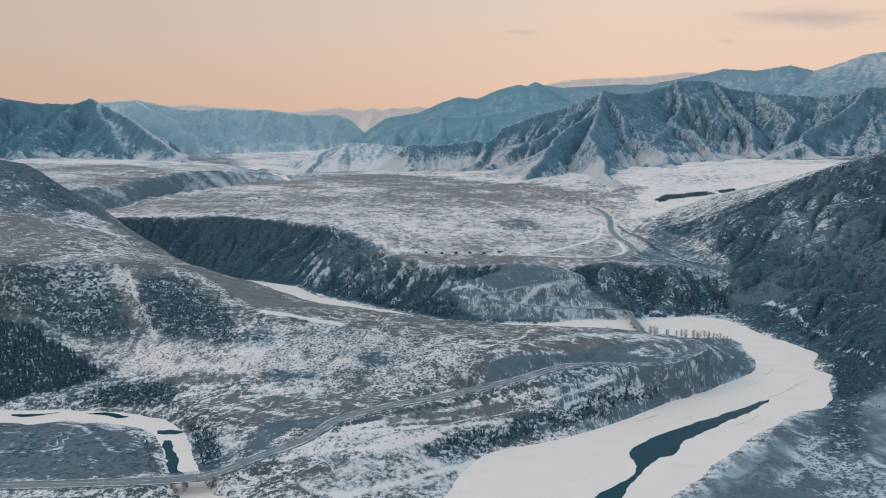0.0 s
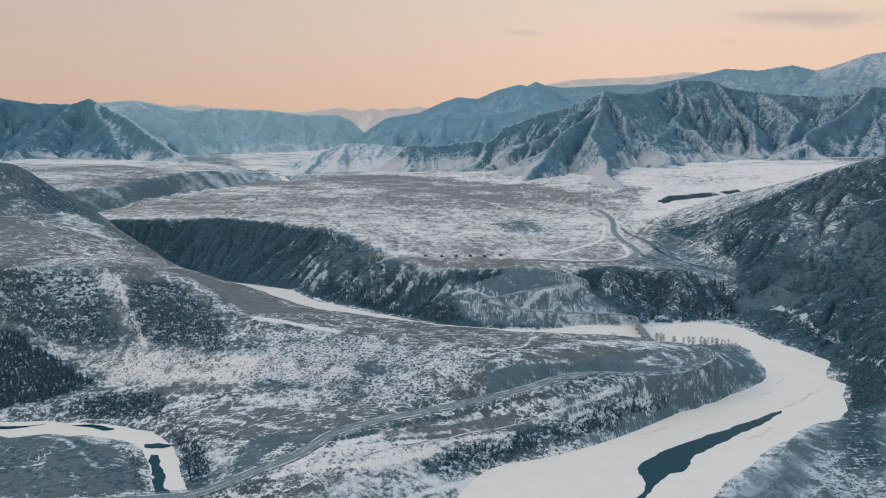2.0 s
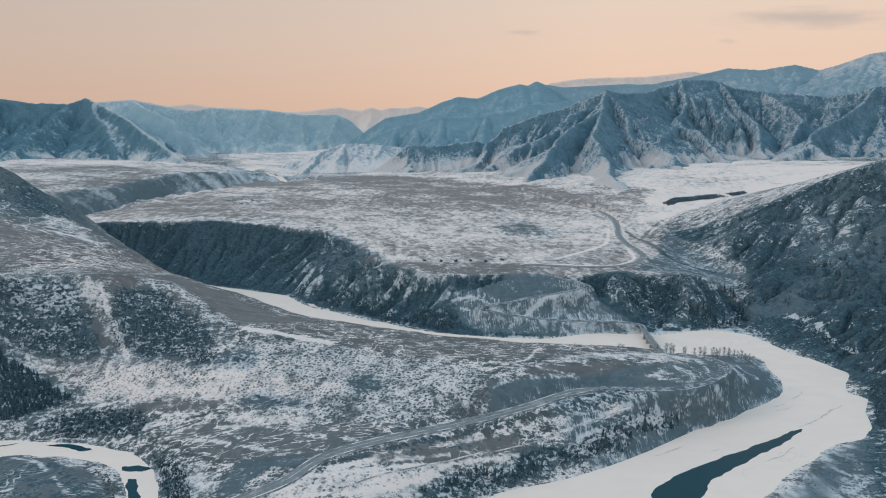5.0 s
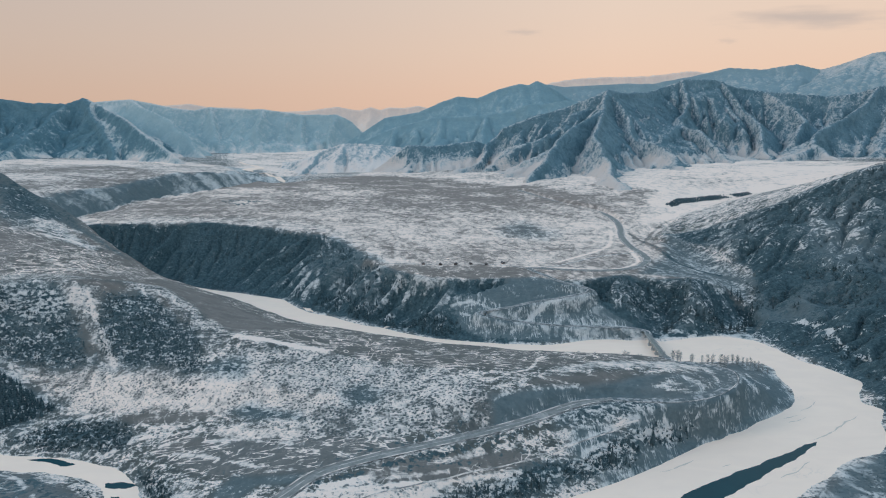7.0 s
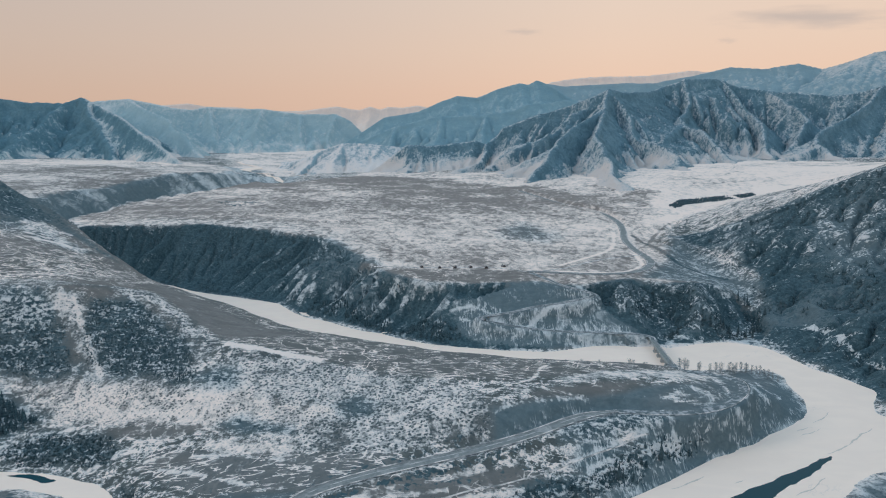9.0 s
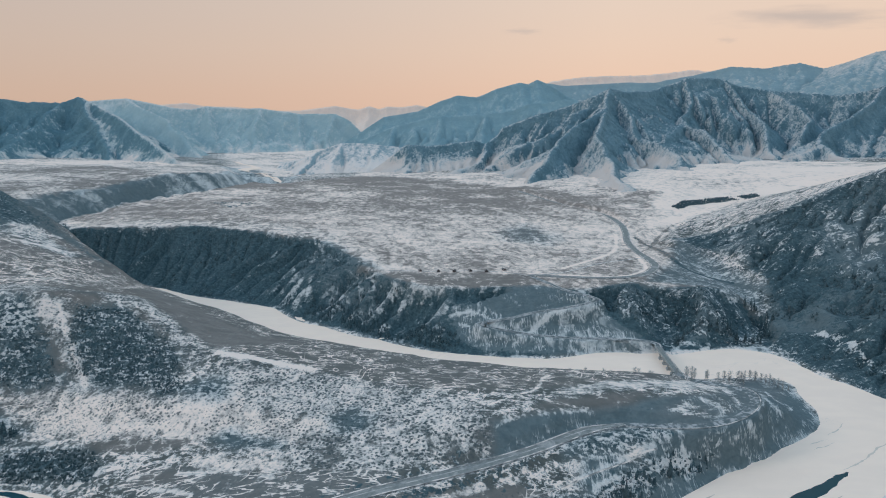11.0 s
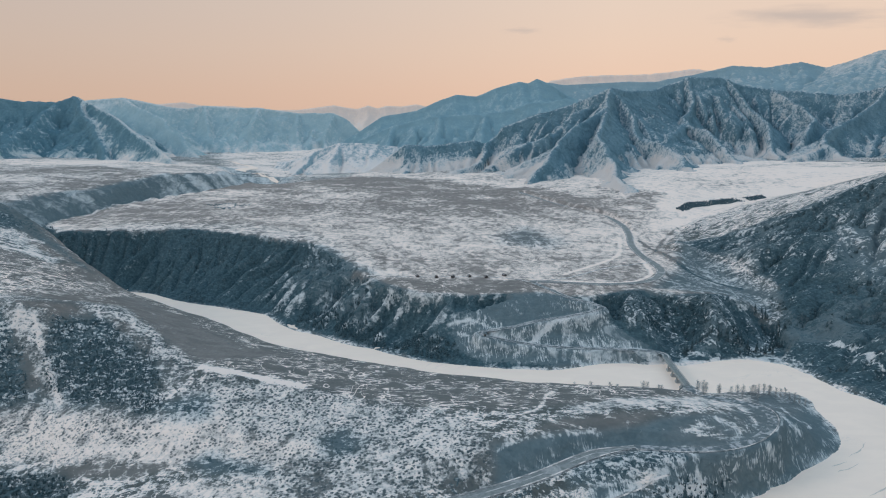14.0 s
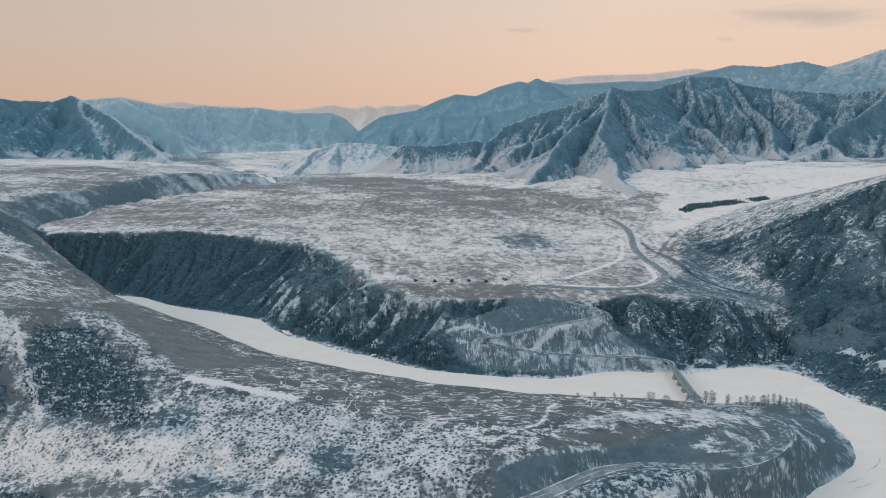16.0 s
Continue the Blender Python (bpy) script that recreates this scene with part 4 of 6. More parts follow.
    lay_on(BROWN, 0.08, 0.03, 0.1, 9, 0.35, 0.75, 0.2)
    lay_on(HILL_BARE, 0.06, 0.05, 0.15, 10, 0.6, 0.15, 0.2)
    snow = snow + soft_zone(BROWN, x, y, 9) * 0.16 * step(-120, 0, x) * fbm(x, y, 60, 3)
    lay_on(SCARP, 0.10, 0.02, 1.0, 5, 0.6)
    cut_run = along_line(SCARP[:5], x, y)
    snow = snow + soft_zone(SCARP, x, y, 5) * 0.2 * step(0.45, 1.0, fbm(cut_run, 0.05 * y, 4, 2, True)) * step(0.0, 0.4, fbm(x, y, 35, 3))
    lay_on(NOSE_SIDE, 0.25, 0.10, 1.0, 6, 0.6)
    lay_on(NOSE_TOP, 0.16, 0.05, 0.8, 8, 0.7, 0.18)
    for poly in NOSE_WHITE:
        lay_on(poly, 0.46, 0.0, 0.5, 3, 0.2, 0.5)
    lay_on(NOSE, 0.16, 0.05, 1.0, 6, 0.7)
    run = along_line(BANK_S[18:26], x, y)
    snow = snow + soft_zone(NOSE, x, y, 6) * 0.14 * step(0.3, 0.9, fbm(run + 2 * fbm(x, y, 12, 2), 0.1 * x, 6, 2, True))
    lay_on(SHORE, 0.30, -0.2, 1.0, 3, 1.0)
    lay_on(ISLAND, 0.01, 0.44, 0.6, 6, 0.6, 0.34, 0.0)
    for poly in LOW_WHITE:
        lay_on(poly, 0.76, 0.05, 0.0, 8, 0.4, 0.2, 0.5)
    lay_on(BENCH_DARK, 0.14, 0.05, 0.2, 5, 0.6, 0.5, 0.1)
    lay_on(LOW_BRUSH, 0.42, 0.5, 0.7, 7, 0.2)
    lay_on(FROST_EAST, 0.47, 0.3, 0.8, 14, 0.4, 0.0, 0.5)
    lay_on(BAND_EAST, 0.14, 0.8, 1.0, 7)
    lay_on(GREY_PATCH, 0.12, 0.05, 0.9, 4)
    for poly in ([(-77, 548), (-63, 555), (-46, 545), (-49, 528), (-68, 528)], [(-162, 534), (-149, 542), (-110, 525), (-104, 518), (-143, 522)]):
        lay_on(poly, 0.26, 0.5, 1.0, 8)
    lay_on([(-607, 962), (-585, 972), (-548, 960), (-526, 945), (-545, 922), (-574, 918)], 0.15, 0.75, 1.0, 10)
    lay_on([(-532, 902), (-523, 924), (-463, 893), (-434, 880), (-440, 860), (-493, 868)], 0.62, 0.1, 0.3, 10)
    for poly in BROWN_SPOTS:
        lay_on(poly, 0.10, 0.05, 0.15, 5, 0.5, 0.3)
    for poly in WHITE_SPOTS:
        lay_on(poly, 0.68, 0.05, 0.2, 7, 0.2)
    for poly in (PATCH_A, PATCH_B, WOOD_LOW, MOUND, STRIP, REEDS):
        lay_on(poly, 0.36, 0.72, 0.9, 12)
    lay_on(FUNNEL, 0.62, 0.1, 0.3, 4, 0.3, 0.0, 0.5)
    lay_on(DOTTED_SLOPE, 0.60, 0.12, 0.3, 8, 0.3, 0.1, 0.9)
    lay_on(BRUSH_R, 0.40, 0.65, 0.8, 6)
    lay_on(BANKWOOD, 0.34, 0.75, 0.8, 5)
    for line, wide, much in SNOW_LINES:
        d, _ = near_line(smooth_line(line, 4), x, y)
        snow = snow + much * step(wide * 1.8, wide * 0.6, d + 1.2 * fbm(x, y, 9, 2))
    for line, wide, much in DARK_LINES:
        d, _ = near_line(smooth_line(line, 4), x, y)
        dark = step(wide * 1.8, wide * 0.6, d + 2.0 * fbm(x, y, 14, 2))
        snow, scrub = snow - much * dark, scrub + much * dark
    gap = road_gap(x, y)
    snow = snow + 0.10 * step(14, 7, gap) * np.where((x > 150) & (y > 530) & (y < 700), 0, 1)
    # rime on the reeds along the far bank
    snow = snow + 0.35 * step(8, 4, z) * step(720, 750, y) * step(210, 230, x) * step(385, 372, x) * step(1000, 950, y)
    # ice-free rim of the banks stays pale with rime
    snow = snow + 0.12 * step(2.2, 0.8, z)
    rill = np.maximum(soft_zone(BARE_SLOPE, x, y, 7), np.maximum(0.6 * soft_zone(SCARP, x, y, 5), np.maximum(0.6 * soft_zone(NOSE, x, y, 6), 0.95 * soft_zone(NOSE_SIDE, x, y, 5))))
    return dict(snow=snow, scrub=scrub, earth=earth, calm=calm, lines=lines, dots=dots, rill=rill * step(16, 9, np.where(gap < 5, 99, 5)))


ys = np.concatenate([np.arange(-350, 240, 18.0), np.arange(240, 1060, 2.2)])
grow = 2.2 * 1.012 ** np.arange(1, 290)
ys = np.concatenate([ys, ys[-1] + np.cumsum(grow)])
ys = ys[ys < 4940]
c = np.linspace(-1, 1, 860)
half = 250 + 0.78 * np.maximum(ys, 0)
GX = half[:, None] * (c * (1 + 1.2 * np.abs(c) ** 10))[None, :]
GY = np.repeat(ys[:, None], len(c), 1)
GZ = ground_height(GX, GY)
BULGE = GZ - relax(GZ, np.zeros(GZ.shape, bool), 40)
RISE = np.gradient(GZ, axis=1) / np.gradient(GX, axis=1)
grid_object("ground", GX, GY, GZ, M_GROUND, "snow-dusted grassland valley with terraces and scrubby slopes", "ground", "structure", **land_cover(GX, GY, GZ, RISE, BULGE))


def ragged(line, much):
    """A closed outline, smoothed, with the broken edge of ice."""
    p = smooth_line(line + [line[0]], 14)[:-1]
    return [(q[0] + much * fbm(q[0], q[1], 7, 3), q[1] + much * fbm(q[0] + 50, q[1], 7, 3)) for q in p]


def widened(line_a, line_b):
    return [tuple(p) for p in smooth_line(line_a, 5)] + [tuple(p) for p in smooth_line(line_b, 5)[::-1]]


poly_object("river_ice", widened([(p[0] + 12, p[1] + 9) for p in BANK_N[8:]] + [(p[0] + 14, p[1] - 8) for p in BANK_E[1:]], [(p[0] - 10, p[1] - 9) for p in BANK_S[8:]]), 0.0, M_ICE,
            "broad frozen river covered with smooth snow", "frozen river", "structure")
up_line = smooth_line([(-640, 2700), (-685, 2750), (-779, 2850), (-860, 2905), (-870, 2980), (-850, 3060), (-900, 3160), (-960, 3260), (-1050, 3380)], 8)
up_wide = np.linspace(46, 26, len(up_line))[:, None] * np.array([[-1.0, 0.0, 1.0]])
up_x, up_y = up_line[:, :1] + 0.8 * up_wide, up_line[:, 1:2] - 0.5 * up_wide
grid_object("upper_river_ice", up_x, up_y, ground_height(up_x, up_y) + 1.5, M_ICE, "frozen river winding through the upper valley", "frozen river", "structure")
poly_object("stream_ice", widened([(p[0] + 6, p[1] + 8) for p in STREAM_N], [(p[0] - 6, p[1] - 8) for p in STREAM_S]), 2.6, M_ICE,
            "narrow frozen side stream covered with snow", "frozen stream", "structure")


OPEN_WATER = [(60, 330), (98, 379), (128, 402), (137, 415), (138, 432), (143, 444), (178, 470), (249, 508), (289, 530), (271, 513), (222, 479), (188, 456), (172, 436), (155, 427), (126, 394), (116, 378), (80, 320)]
poly_object("open_water", ragged(OPEN_WATER, 1.5), 0.03, M_WATER, "dark open water in the river ice", "water", "structure")
for hole in ([(-219, 458), (-211, 456), (-204, 443), (-196, 432), (-192, 418), (-182, 407), (-190, 406), (-199, 412), (-202, 424), (-208, 438), (-214, 447)],
             [(-232, 474), (-222, 476), (-209, 472), (-212, 468), (-226, 468)], [(-306, 508), (-290, 509), (-268, 501), (-272, 498), (-290, 503)],
             [(-370, 507), (-345, 508), (-330, 511), (-346, 504), (-366, 503)]):
    poly_object("open_water", ragged(hole, 1.8), 2.64, M_WATER, "dark hole of open water in the stream ice", "water", "structure")


def crack(line, wide, high):
    """A thin, uneven crack where grey ice shows through the snow, tapering to both ends."""
    p = smooth_line(line, 10)
    along = np.gradient(p, axis=0)
    side = np.stack([-along[:, 1], along[:, 0]], -1) / np.linalg.norm(along, axis=1)[:, None]
    k = np.linspace(0, 1, len(p))
    p = p + side * (1.4 * fbm(p[:, 0], p[:, 1], 9, 3))[:, None]
    half = wide * np.sin(math.pi * (0.04 + 0.92 * k)) * np.clip(0.8 + 1.1 * fbm(p[:, 0] + 70, p[:, 1], 6, 3), 0.25, 1.6)
    poly_object("ice_crack", [tuple(q) for q in p + side * half[:, None]] + [tuple(q) for q in (p - side * half[:, None])[::-1]], high, M_BARE_ICE,
                "grey crack in the snowy river ice", "ice crack", "structure")


for line, wide in (([(289, 532), (306, 542), (326, 557), (338, 566), (352, 575)], 0.8), ([(236, 479), (248, 485), (258, 492), (268, 501)], 0.7), ([(155, 488), (171, 495), (185, 504)], 0.8),
                   ([(202, 495), (212, 499)], 0.5), ([(285, 562), (298, 568), (308, 574)], 0.6), ([(308, 584), (320, 592), (334, 605)], 0.6), ([(287, 570), (305, 578)], 0.5)):
    crack(line, wide, 0.02)


# ---- mountains ----
def mountain(name, ridges, x0, x1, y0, y1, cell, fall, base, material, label, rough=30.0, white=None, cut=45.0, carve=0.03, apron=0.0):
    """A mountain raised from its crest and spurs: each ridge falls off to both sides, then water wears gullies into it."""
    gx, gy = np.meshgrid(np.arange(x0, x1 + 1, cell), np.arange(y0, y1 + 1, cell))
    wx, wy = gx + 34 * fbm(gx, gy, 220, 4), gy + 34 * fbm(gx + 900, gy, 220, 4)
    top, close = np.full(gx.shape, -1e3), np.full(gx.shape, 1e9)
    for k, line in enumerate(ridges):
        if k:
            # spurs wander and step down unevenly
            p = smooth_line(line, 7)
            bend = np.minimum(np.arange(len(p)) / 6, 1)
            p[:, 0] += bend * 34 * fbm(p[:, 0], p[:, 1], 170, 3)
            p[:, 1] += bend * 34 * fbm(p[:, 0] + 500, p[:, 1], 170, 3)
            p[:, 2] += bend * 0.5 * rough * fbm(p[:, 0] + 90, p[:, 1], 90, 3)
            line = p
        d, h = near_line(line, wx, wy)
        d0, h0 = near_line(line, gx, gy)
        near = step(10, 120, d0)
        d, h = d0 + (d - d0) * near, h0 + (h - h0) * near
        top = np.maximum(top, h - fall * d * (1.25 - 0.5 * np.minimum(d / 400, 1)))
        close = np.minimum(close, d0)
    land = ground_height(gx, gy)
    low = np.minimum(land - 14 - 2.2 * apron, base)
    top = top + step(20, 120, close) * (0.75 * rough * fbm(gx, gy, 170, 4) + 0.60 * rough * fbm(gx, gy, 75, 3) + 0.26 * rough * fbm(gx, gy, 26, 2))
    top = np.maximum(top, low)
    z = wear(top, (top > low + 1) & (close > 1.5 * cell), cell, 18, carve, cut)
    z = z + step(10, 80, close) * step(0, 30, z - low) * (0.34 * rough * fbm(gx, gy, 60, 4, True) - 4)
    z = z + step(0, 30, z - low) * 0.15 * rough * fbm(gx, gy, 46, 3)
    # scree and drifts ease the foot of the slope into the flats
    if apron:
        rest = apron * np.clip(1.0 + 1.4 * fbm(gx + 300, gy, 140, 3), 0.3, 1.8)
        high = z - land
        z = land + 0.5 * (high + np.sqrt(high ** 2 + rest ** 2)) - 0.13 * rest - 14 * step(-0.5, -1.3, high / rest)
    # snow drifts over the foot of the slope
    foot = step(60, 4, z - land) * np.clip(0.45 + 1.5 * fbm(gx, gy, 90, 4), 0, 1.2)
    return grid_object(name, gx, gy, z, material, label, "mountain", "structure", snow=(white(gx, gy, z) if white else 0) + (1.6 if apron else 1.0) * foot)


# paler and bluer with distance: the haze is painted into these colours
ROCKY = make_mountain("haze_wooded_rock", (0.060, 0.145, 0.195), (0.175, 0.30, 0.37), (0.54, 0.60, 0.63), 0.02, 0.5, -0.95, 0.28, 0.74, 0.95)
WESTERN = make_mountain("haze_blue_rock", (0.068, 0.165, 0.22), (0.15, 0.28, 0.345), (0.50, 0.585, 0.615), -0.10, 0.9, 0.8, 0.30, 0.85, 0.5)
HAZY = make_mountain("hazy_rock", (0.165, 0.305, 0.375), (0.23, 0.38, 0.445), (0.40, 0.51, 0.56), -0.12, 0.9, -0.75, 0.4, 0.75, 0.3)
PALE = make_mountain("haze_pale_rock", (0.26, 0.40, 0.46), (0.35, 0.49, 0.535), (0.56, 0.62, 0.64), -0.05, 1.0, 0.5, 0.4, 0.85, 0.45)
SNOWY = make_mountain("haze_snowy_upland", (0.20, 0.32, 0.38), (0.25, 0.375, 0.43), (0.56, 0.585, 0.59), -0.2, 1.2, -0.75, 0.45, 0.8, 0.45)
# haze and evening glow are painted into this peach snow
FARTHEST = make_mountain("haze_peach_snow", (0.72, 0.62, 0.57), (0.78, 0.655, 0.59), (0.87, 0.72, 0.63), 0.45, 1.6, -0.75, 0.45, 0.8, 0.3)

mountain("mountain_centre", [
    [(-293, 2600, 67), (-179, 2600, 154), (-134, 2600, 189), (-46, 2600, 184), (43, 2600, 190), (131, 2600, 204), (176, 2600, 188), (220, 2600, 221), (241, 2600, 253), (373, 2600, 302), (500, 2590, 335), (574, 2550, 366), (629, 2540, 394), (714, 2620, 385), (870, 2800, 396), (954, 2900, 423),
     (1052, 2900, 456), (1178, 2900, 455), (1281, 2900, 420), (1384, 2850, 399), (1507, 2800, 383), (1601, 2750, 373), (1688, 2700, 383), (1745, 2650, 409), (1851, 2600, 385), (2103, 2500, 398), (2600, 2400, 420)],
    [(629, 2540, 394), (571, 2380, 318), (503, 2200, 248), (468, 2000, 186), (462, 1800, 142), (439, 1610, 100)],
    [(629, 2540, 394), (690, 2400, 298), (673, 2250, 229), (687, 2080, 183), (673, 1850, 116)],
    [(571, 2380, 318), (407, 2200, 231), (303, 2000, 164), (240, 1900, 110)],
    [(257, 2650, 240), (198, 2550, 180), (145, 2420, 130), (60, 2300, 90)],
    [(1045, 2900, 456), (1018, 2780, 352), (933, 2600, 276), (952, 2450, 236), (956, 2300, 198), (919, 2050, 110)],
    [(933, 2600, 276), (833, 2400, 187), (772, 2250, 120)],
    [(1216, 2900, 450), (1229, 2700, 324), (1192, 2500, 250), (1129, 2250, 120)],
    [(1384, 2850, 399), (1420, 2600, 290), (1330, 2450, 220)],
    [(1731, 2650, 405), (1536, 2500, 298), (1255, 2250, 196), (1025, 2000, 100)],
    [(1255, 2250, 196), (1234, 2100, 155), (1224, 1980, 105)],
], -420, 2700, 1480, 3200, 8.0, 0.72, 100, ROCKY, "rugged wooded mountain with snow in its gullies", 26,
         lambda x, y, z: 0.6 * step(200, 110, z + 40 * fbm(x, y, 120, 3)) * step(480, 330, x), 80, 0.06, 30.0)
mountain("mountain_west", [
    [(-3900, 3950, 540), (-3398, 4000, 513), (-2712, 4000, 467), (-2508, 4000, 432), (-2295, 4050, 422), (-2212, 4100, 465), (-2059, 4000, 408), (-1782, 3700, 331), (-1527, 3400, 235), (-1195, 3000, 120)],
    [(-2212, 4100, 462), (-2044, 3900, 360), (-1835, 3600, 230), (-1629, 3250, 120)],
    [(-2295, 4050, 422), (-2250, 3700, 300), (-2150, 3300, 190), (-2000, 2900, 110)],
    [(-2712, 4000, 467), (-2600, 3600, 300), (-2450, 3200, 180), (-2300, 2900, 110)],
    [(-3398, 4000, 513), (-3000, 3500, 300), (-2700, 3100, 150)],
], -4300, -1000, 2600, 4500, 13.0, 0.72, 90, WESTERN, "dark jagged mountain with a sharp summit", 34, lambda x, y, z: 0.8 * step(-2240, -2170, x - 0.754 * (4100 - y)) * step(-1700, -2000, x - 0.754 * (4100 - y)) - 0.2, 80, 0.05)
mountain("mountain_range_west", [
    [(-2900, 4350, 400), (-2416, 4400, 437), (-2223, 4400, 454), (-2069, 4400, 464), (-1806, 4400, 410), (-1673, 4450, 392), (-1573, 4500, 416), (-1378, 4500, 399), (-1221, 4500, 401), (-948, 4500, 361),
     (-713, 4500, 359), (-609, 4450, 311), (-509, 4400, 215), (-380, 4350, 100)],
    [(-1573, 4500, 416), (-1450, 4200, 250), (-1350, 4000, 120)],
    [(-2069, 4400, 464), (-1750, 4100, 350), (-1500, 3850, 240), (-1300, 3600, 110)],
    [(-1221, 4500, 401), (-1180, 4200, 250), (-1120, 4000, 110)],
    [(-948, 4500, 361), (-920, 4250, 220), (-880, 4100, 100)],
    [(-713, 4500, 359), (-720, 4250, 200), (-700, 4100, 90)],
], -3000, -200, 3500, 4800, 12.0, 0.7, 60, PALE, "range far up the valley, pale blue with painted haze", 17, lambda x, y, z: 0.6 * step(330, 430, z + 40 * fbm(x, y, 150, 3)), 18)
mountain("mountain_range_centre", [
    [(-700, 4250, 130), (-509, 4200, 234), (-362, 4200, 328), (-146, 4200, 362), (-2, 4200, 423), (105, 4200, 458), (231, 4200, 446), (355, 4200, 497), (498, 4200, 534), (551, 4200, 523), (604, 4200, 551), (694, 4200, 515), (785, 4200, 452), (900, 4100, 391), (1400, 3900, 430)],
], -900, 1700, 3500, 4600, 12.0, 0.6, 60, HAZY, "wooded range behind the rugged mountain, tinted blue for haze", 12, None, 14)
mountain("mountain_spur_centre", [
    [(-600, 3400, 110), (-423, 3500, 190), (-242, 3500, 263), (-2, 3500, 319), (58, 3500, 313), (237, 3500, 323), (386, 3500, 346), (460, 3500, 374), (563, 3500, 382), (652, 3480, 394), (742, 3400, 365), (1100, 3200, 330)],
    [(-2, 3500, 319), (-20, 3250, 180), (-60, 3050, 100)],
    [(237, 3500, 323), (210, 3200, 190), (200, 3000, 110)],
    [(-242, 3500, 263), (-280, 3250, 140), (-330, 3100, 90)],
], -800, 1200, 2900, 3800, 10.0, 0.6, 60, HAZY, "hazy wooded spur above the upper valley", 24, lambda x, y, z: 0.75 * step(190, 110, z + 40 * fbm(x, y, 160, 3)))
# the blue of shade and haze in its gullies is painted in
FOOTHILL = make_mountain("haze_snowy_foothill", (0.22, 0.34, 0.40), (0.30, 0.42, 0.48), (0.78, 0.74, 0.725), 0.36, 0.8, -0.6, 0.4, 0.92, 0.6)
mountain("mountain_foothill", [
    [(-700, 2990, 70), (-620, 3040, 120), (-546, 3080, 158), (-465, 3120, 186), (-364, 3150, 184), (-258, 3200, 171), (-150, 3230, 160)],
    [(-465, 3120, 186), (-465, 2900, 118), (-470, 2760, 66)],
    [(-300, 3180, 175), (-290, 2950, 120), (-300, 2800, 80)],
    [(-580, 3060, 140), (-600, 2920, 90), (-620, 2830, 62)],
], -760, -60, 2720, 3300, 8.0, 0.34, 50, FOOTHILL, "low snowy foothill in the upper valley, gullies painted blue for shade and haze", 11, None, 22)
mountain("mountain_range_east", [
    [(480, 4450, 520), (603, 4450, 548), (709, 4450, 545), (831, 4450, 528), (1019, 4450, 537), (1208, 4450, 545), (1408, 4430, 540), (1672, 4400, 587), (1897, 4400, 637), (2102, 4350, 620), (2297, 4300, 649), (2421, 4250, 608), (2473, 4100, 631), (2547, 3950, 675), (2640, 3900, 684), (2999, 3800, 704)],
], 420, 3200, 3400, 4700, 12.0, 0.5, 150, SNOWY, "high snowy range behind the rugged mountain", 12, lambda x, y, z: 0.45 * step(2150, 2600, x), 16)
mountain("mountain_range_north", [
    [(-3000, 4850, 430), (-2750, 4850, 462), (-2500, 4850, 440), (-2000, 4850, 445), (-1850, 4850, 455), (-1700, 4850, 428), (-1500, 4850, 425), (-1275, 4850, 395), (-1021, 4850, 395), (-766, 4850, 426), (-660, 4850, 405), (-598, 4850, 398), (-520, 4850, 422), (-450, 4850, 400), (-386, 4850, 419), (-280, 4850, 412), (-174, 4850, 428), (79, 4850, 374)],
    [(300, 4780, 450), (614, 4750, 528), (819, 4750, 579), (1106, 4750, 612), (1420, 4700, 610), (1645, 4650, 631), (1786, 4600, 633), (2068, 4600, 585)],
], -3100, 2200, 4450, 4930, 12.0, 0.8, 150, FARTHEST, "farthest snowy peaks, evening glow and haze painted into their colour", 7, None, 8)


# ---- woods ----
def make_needles(name, dark, pale, frost):
    m = Mat(name, 0.95, 0.1)
    c = m.mix(m.island(), dark, pale)
    up = m.steep()
    held = m.math("ADD", up[2], m.math("MULTIPLY", m.noise(0.5, 4, 0.6), 1.4))
    return m.colour(m.mix(m.math("MULTIPLY", m.band(held, 1.05, 1.5), frost), c, (0.36, 0.46, 0.51)))


M_NEEDLE = make_needles("frosted_needles", (0.014, 0.040, 0.054), (0.042, 0.090, 0.112), 0.14)
M_BRUSH = make_needles("frosted_brush", (0.030, 0.070, 0.090), (0.115, 0.185, 0.215), 0.5)
M_BARK = Mat("grey_bark")
M_BARK = M_BARK.colour(M_BARK.mix(M_BARK.noise(2.0, 4), (0.22, 0.245, 0.26), (0.32, 0.335, 0.345)))
M_TWIG = Mat("bare_twigs")
M_TWIG = M_TWIG.colour(M_TWIG.mix(M_TWIG.vary(), (0.33, 0.36, 0.38), (0.44, 0.46, 0.47)))


def cone_form():
    """A small conifer of three tiers, a metre high and wide."""
    v, f = [], []
    for z0, z1, r in ((0.04, 0.50, 0.5), (0.30, 0.78, 0.38), (0.58, 1.0, 0.24)):
        n = len(v)
        v += [(r * math.cos(a), r * math.sin(a), z0) for a in np.arange(6) * math.pi / 3] + [(0, 0, z1)]
        f += [(n + k, n + (k + 1) % 6, n + 6) for k in range(6)]
    return np.array(v), np.array(f)


def blob_form():
    """A squat bush, a metre wide."""
    bm = bmesh.new()
    bmesh.ops.create_icosphere(bm, subdivisions=1, radius=0.5)
    v = np.array([tuple(p.co) for p in bm.verts]) * (1, 1, 0.8) + (0, 0, 0.28)
    f = np.array([[p.index for p in face.verts] for face in bm.faces])
    bm.free()
    return v, f


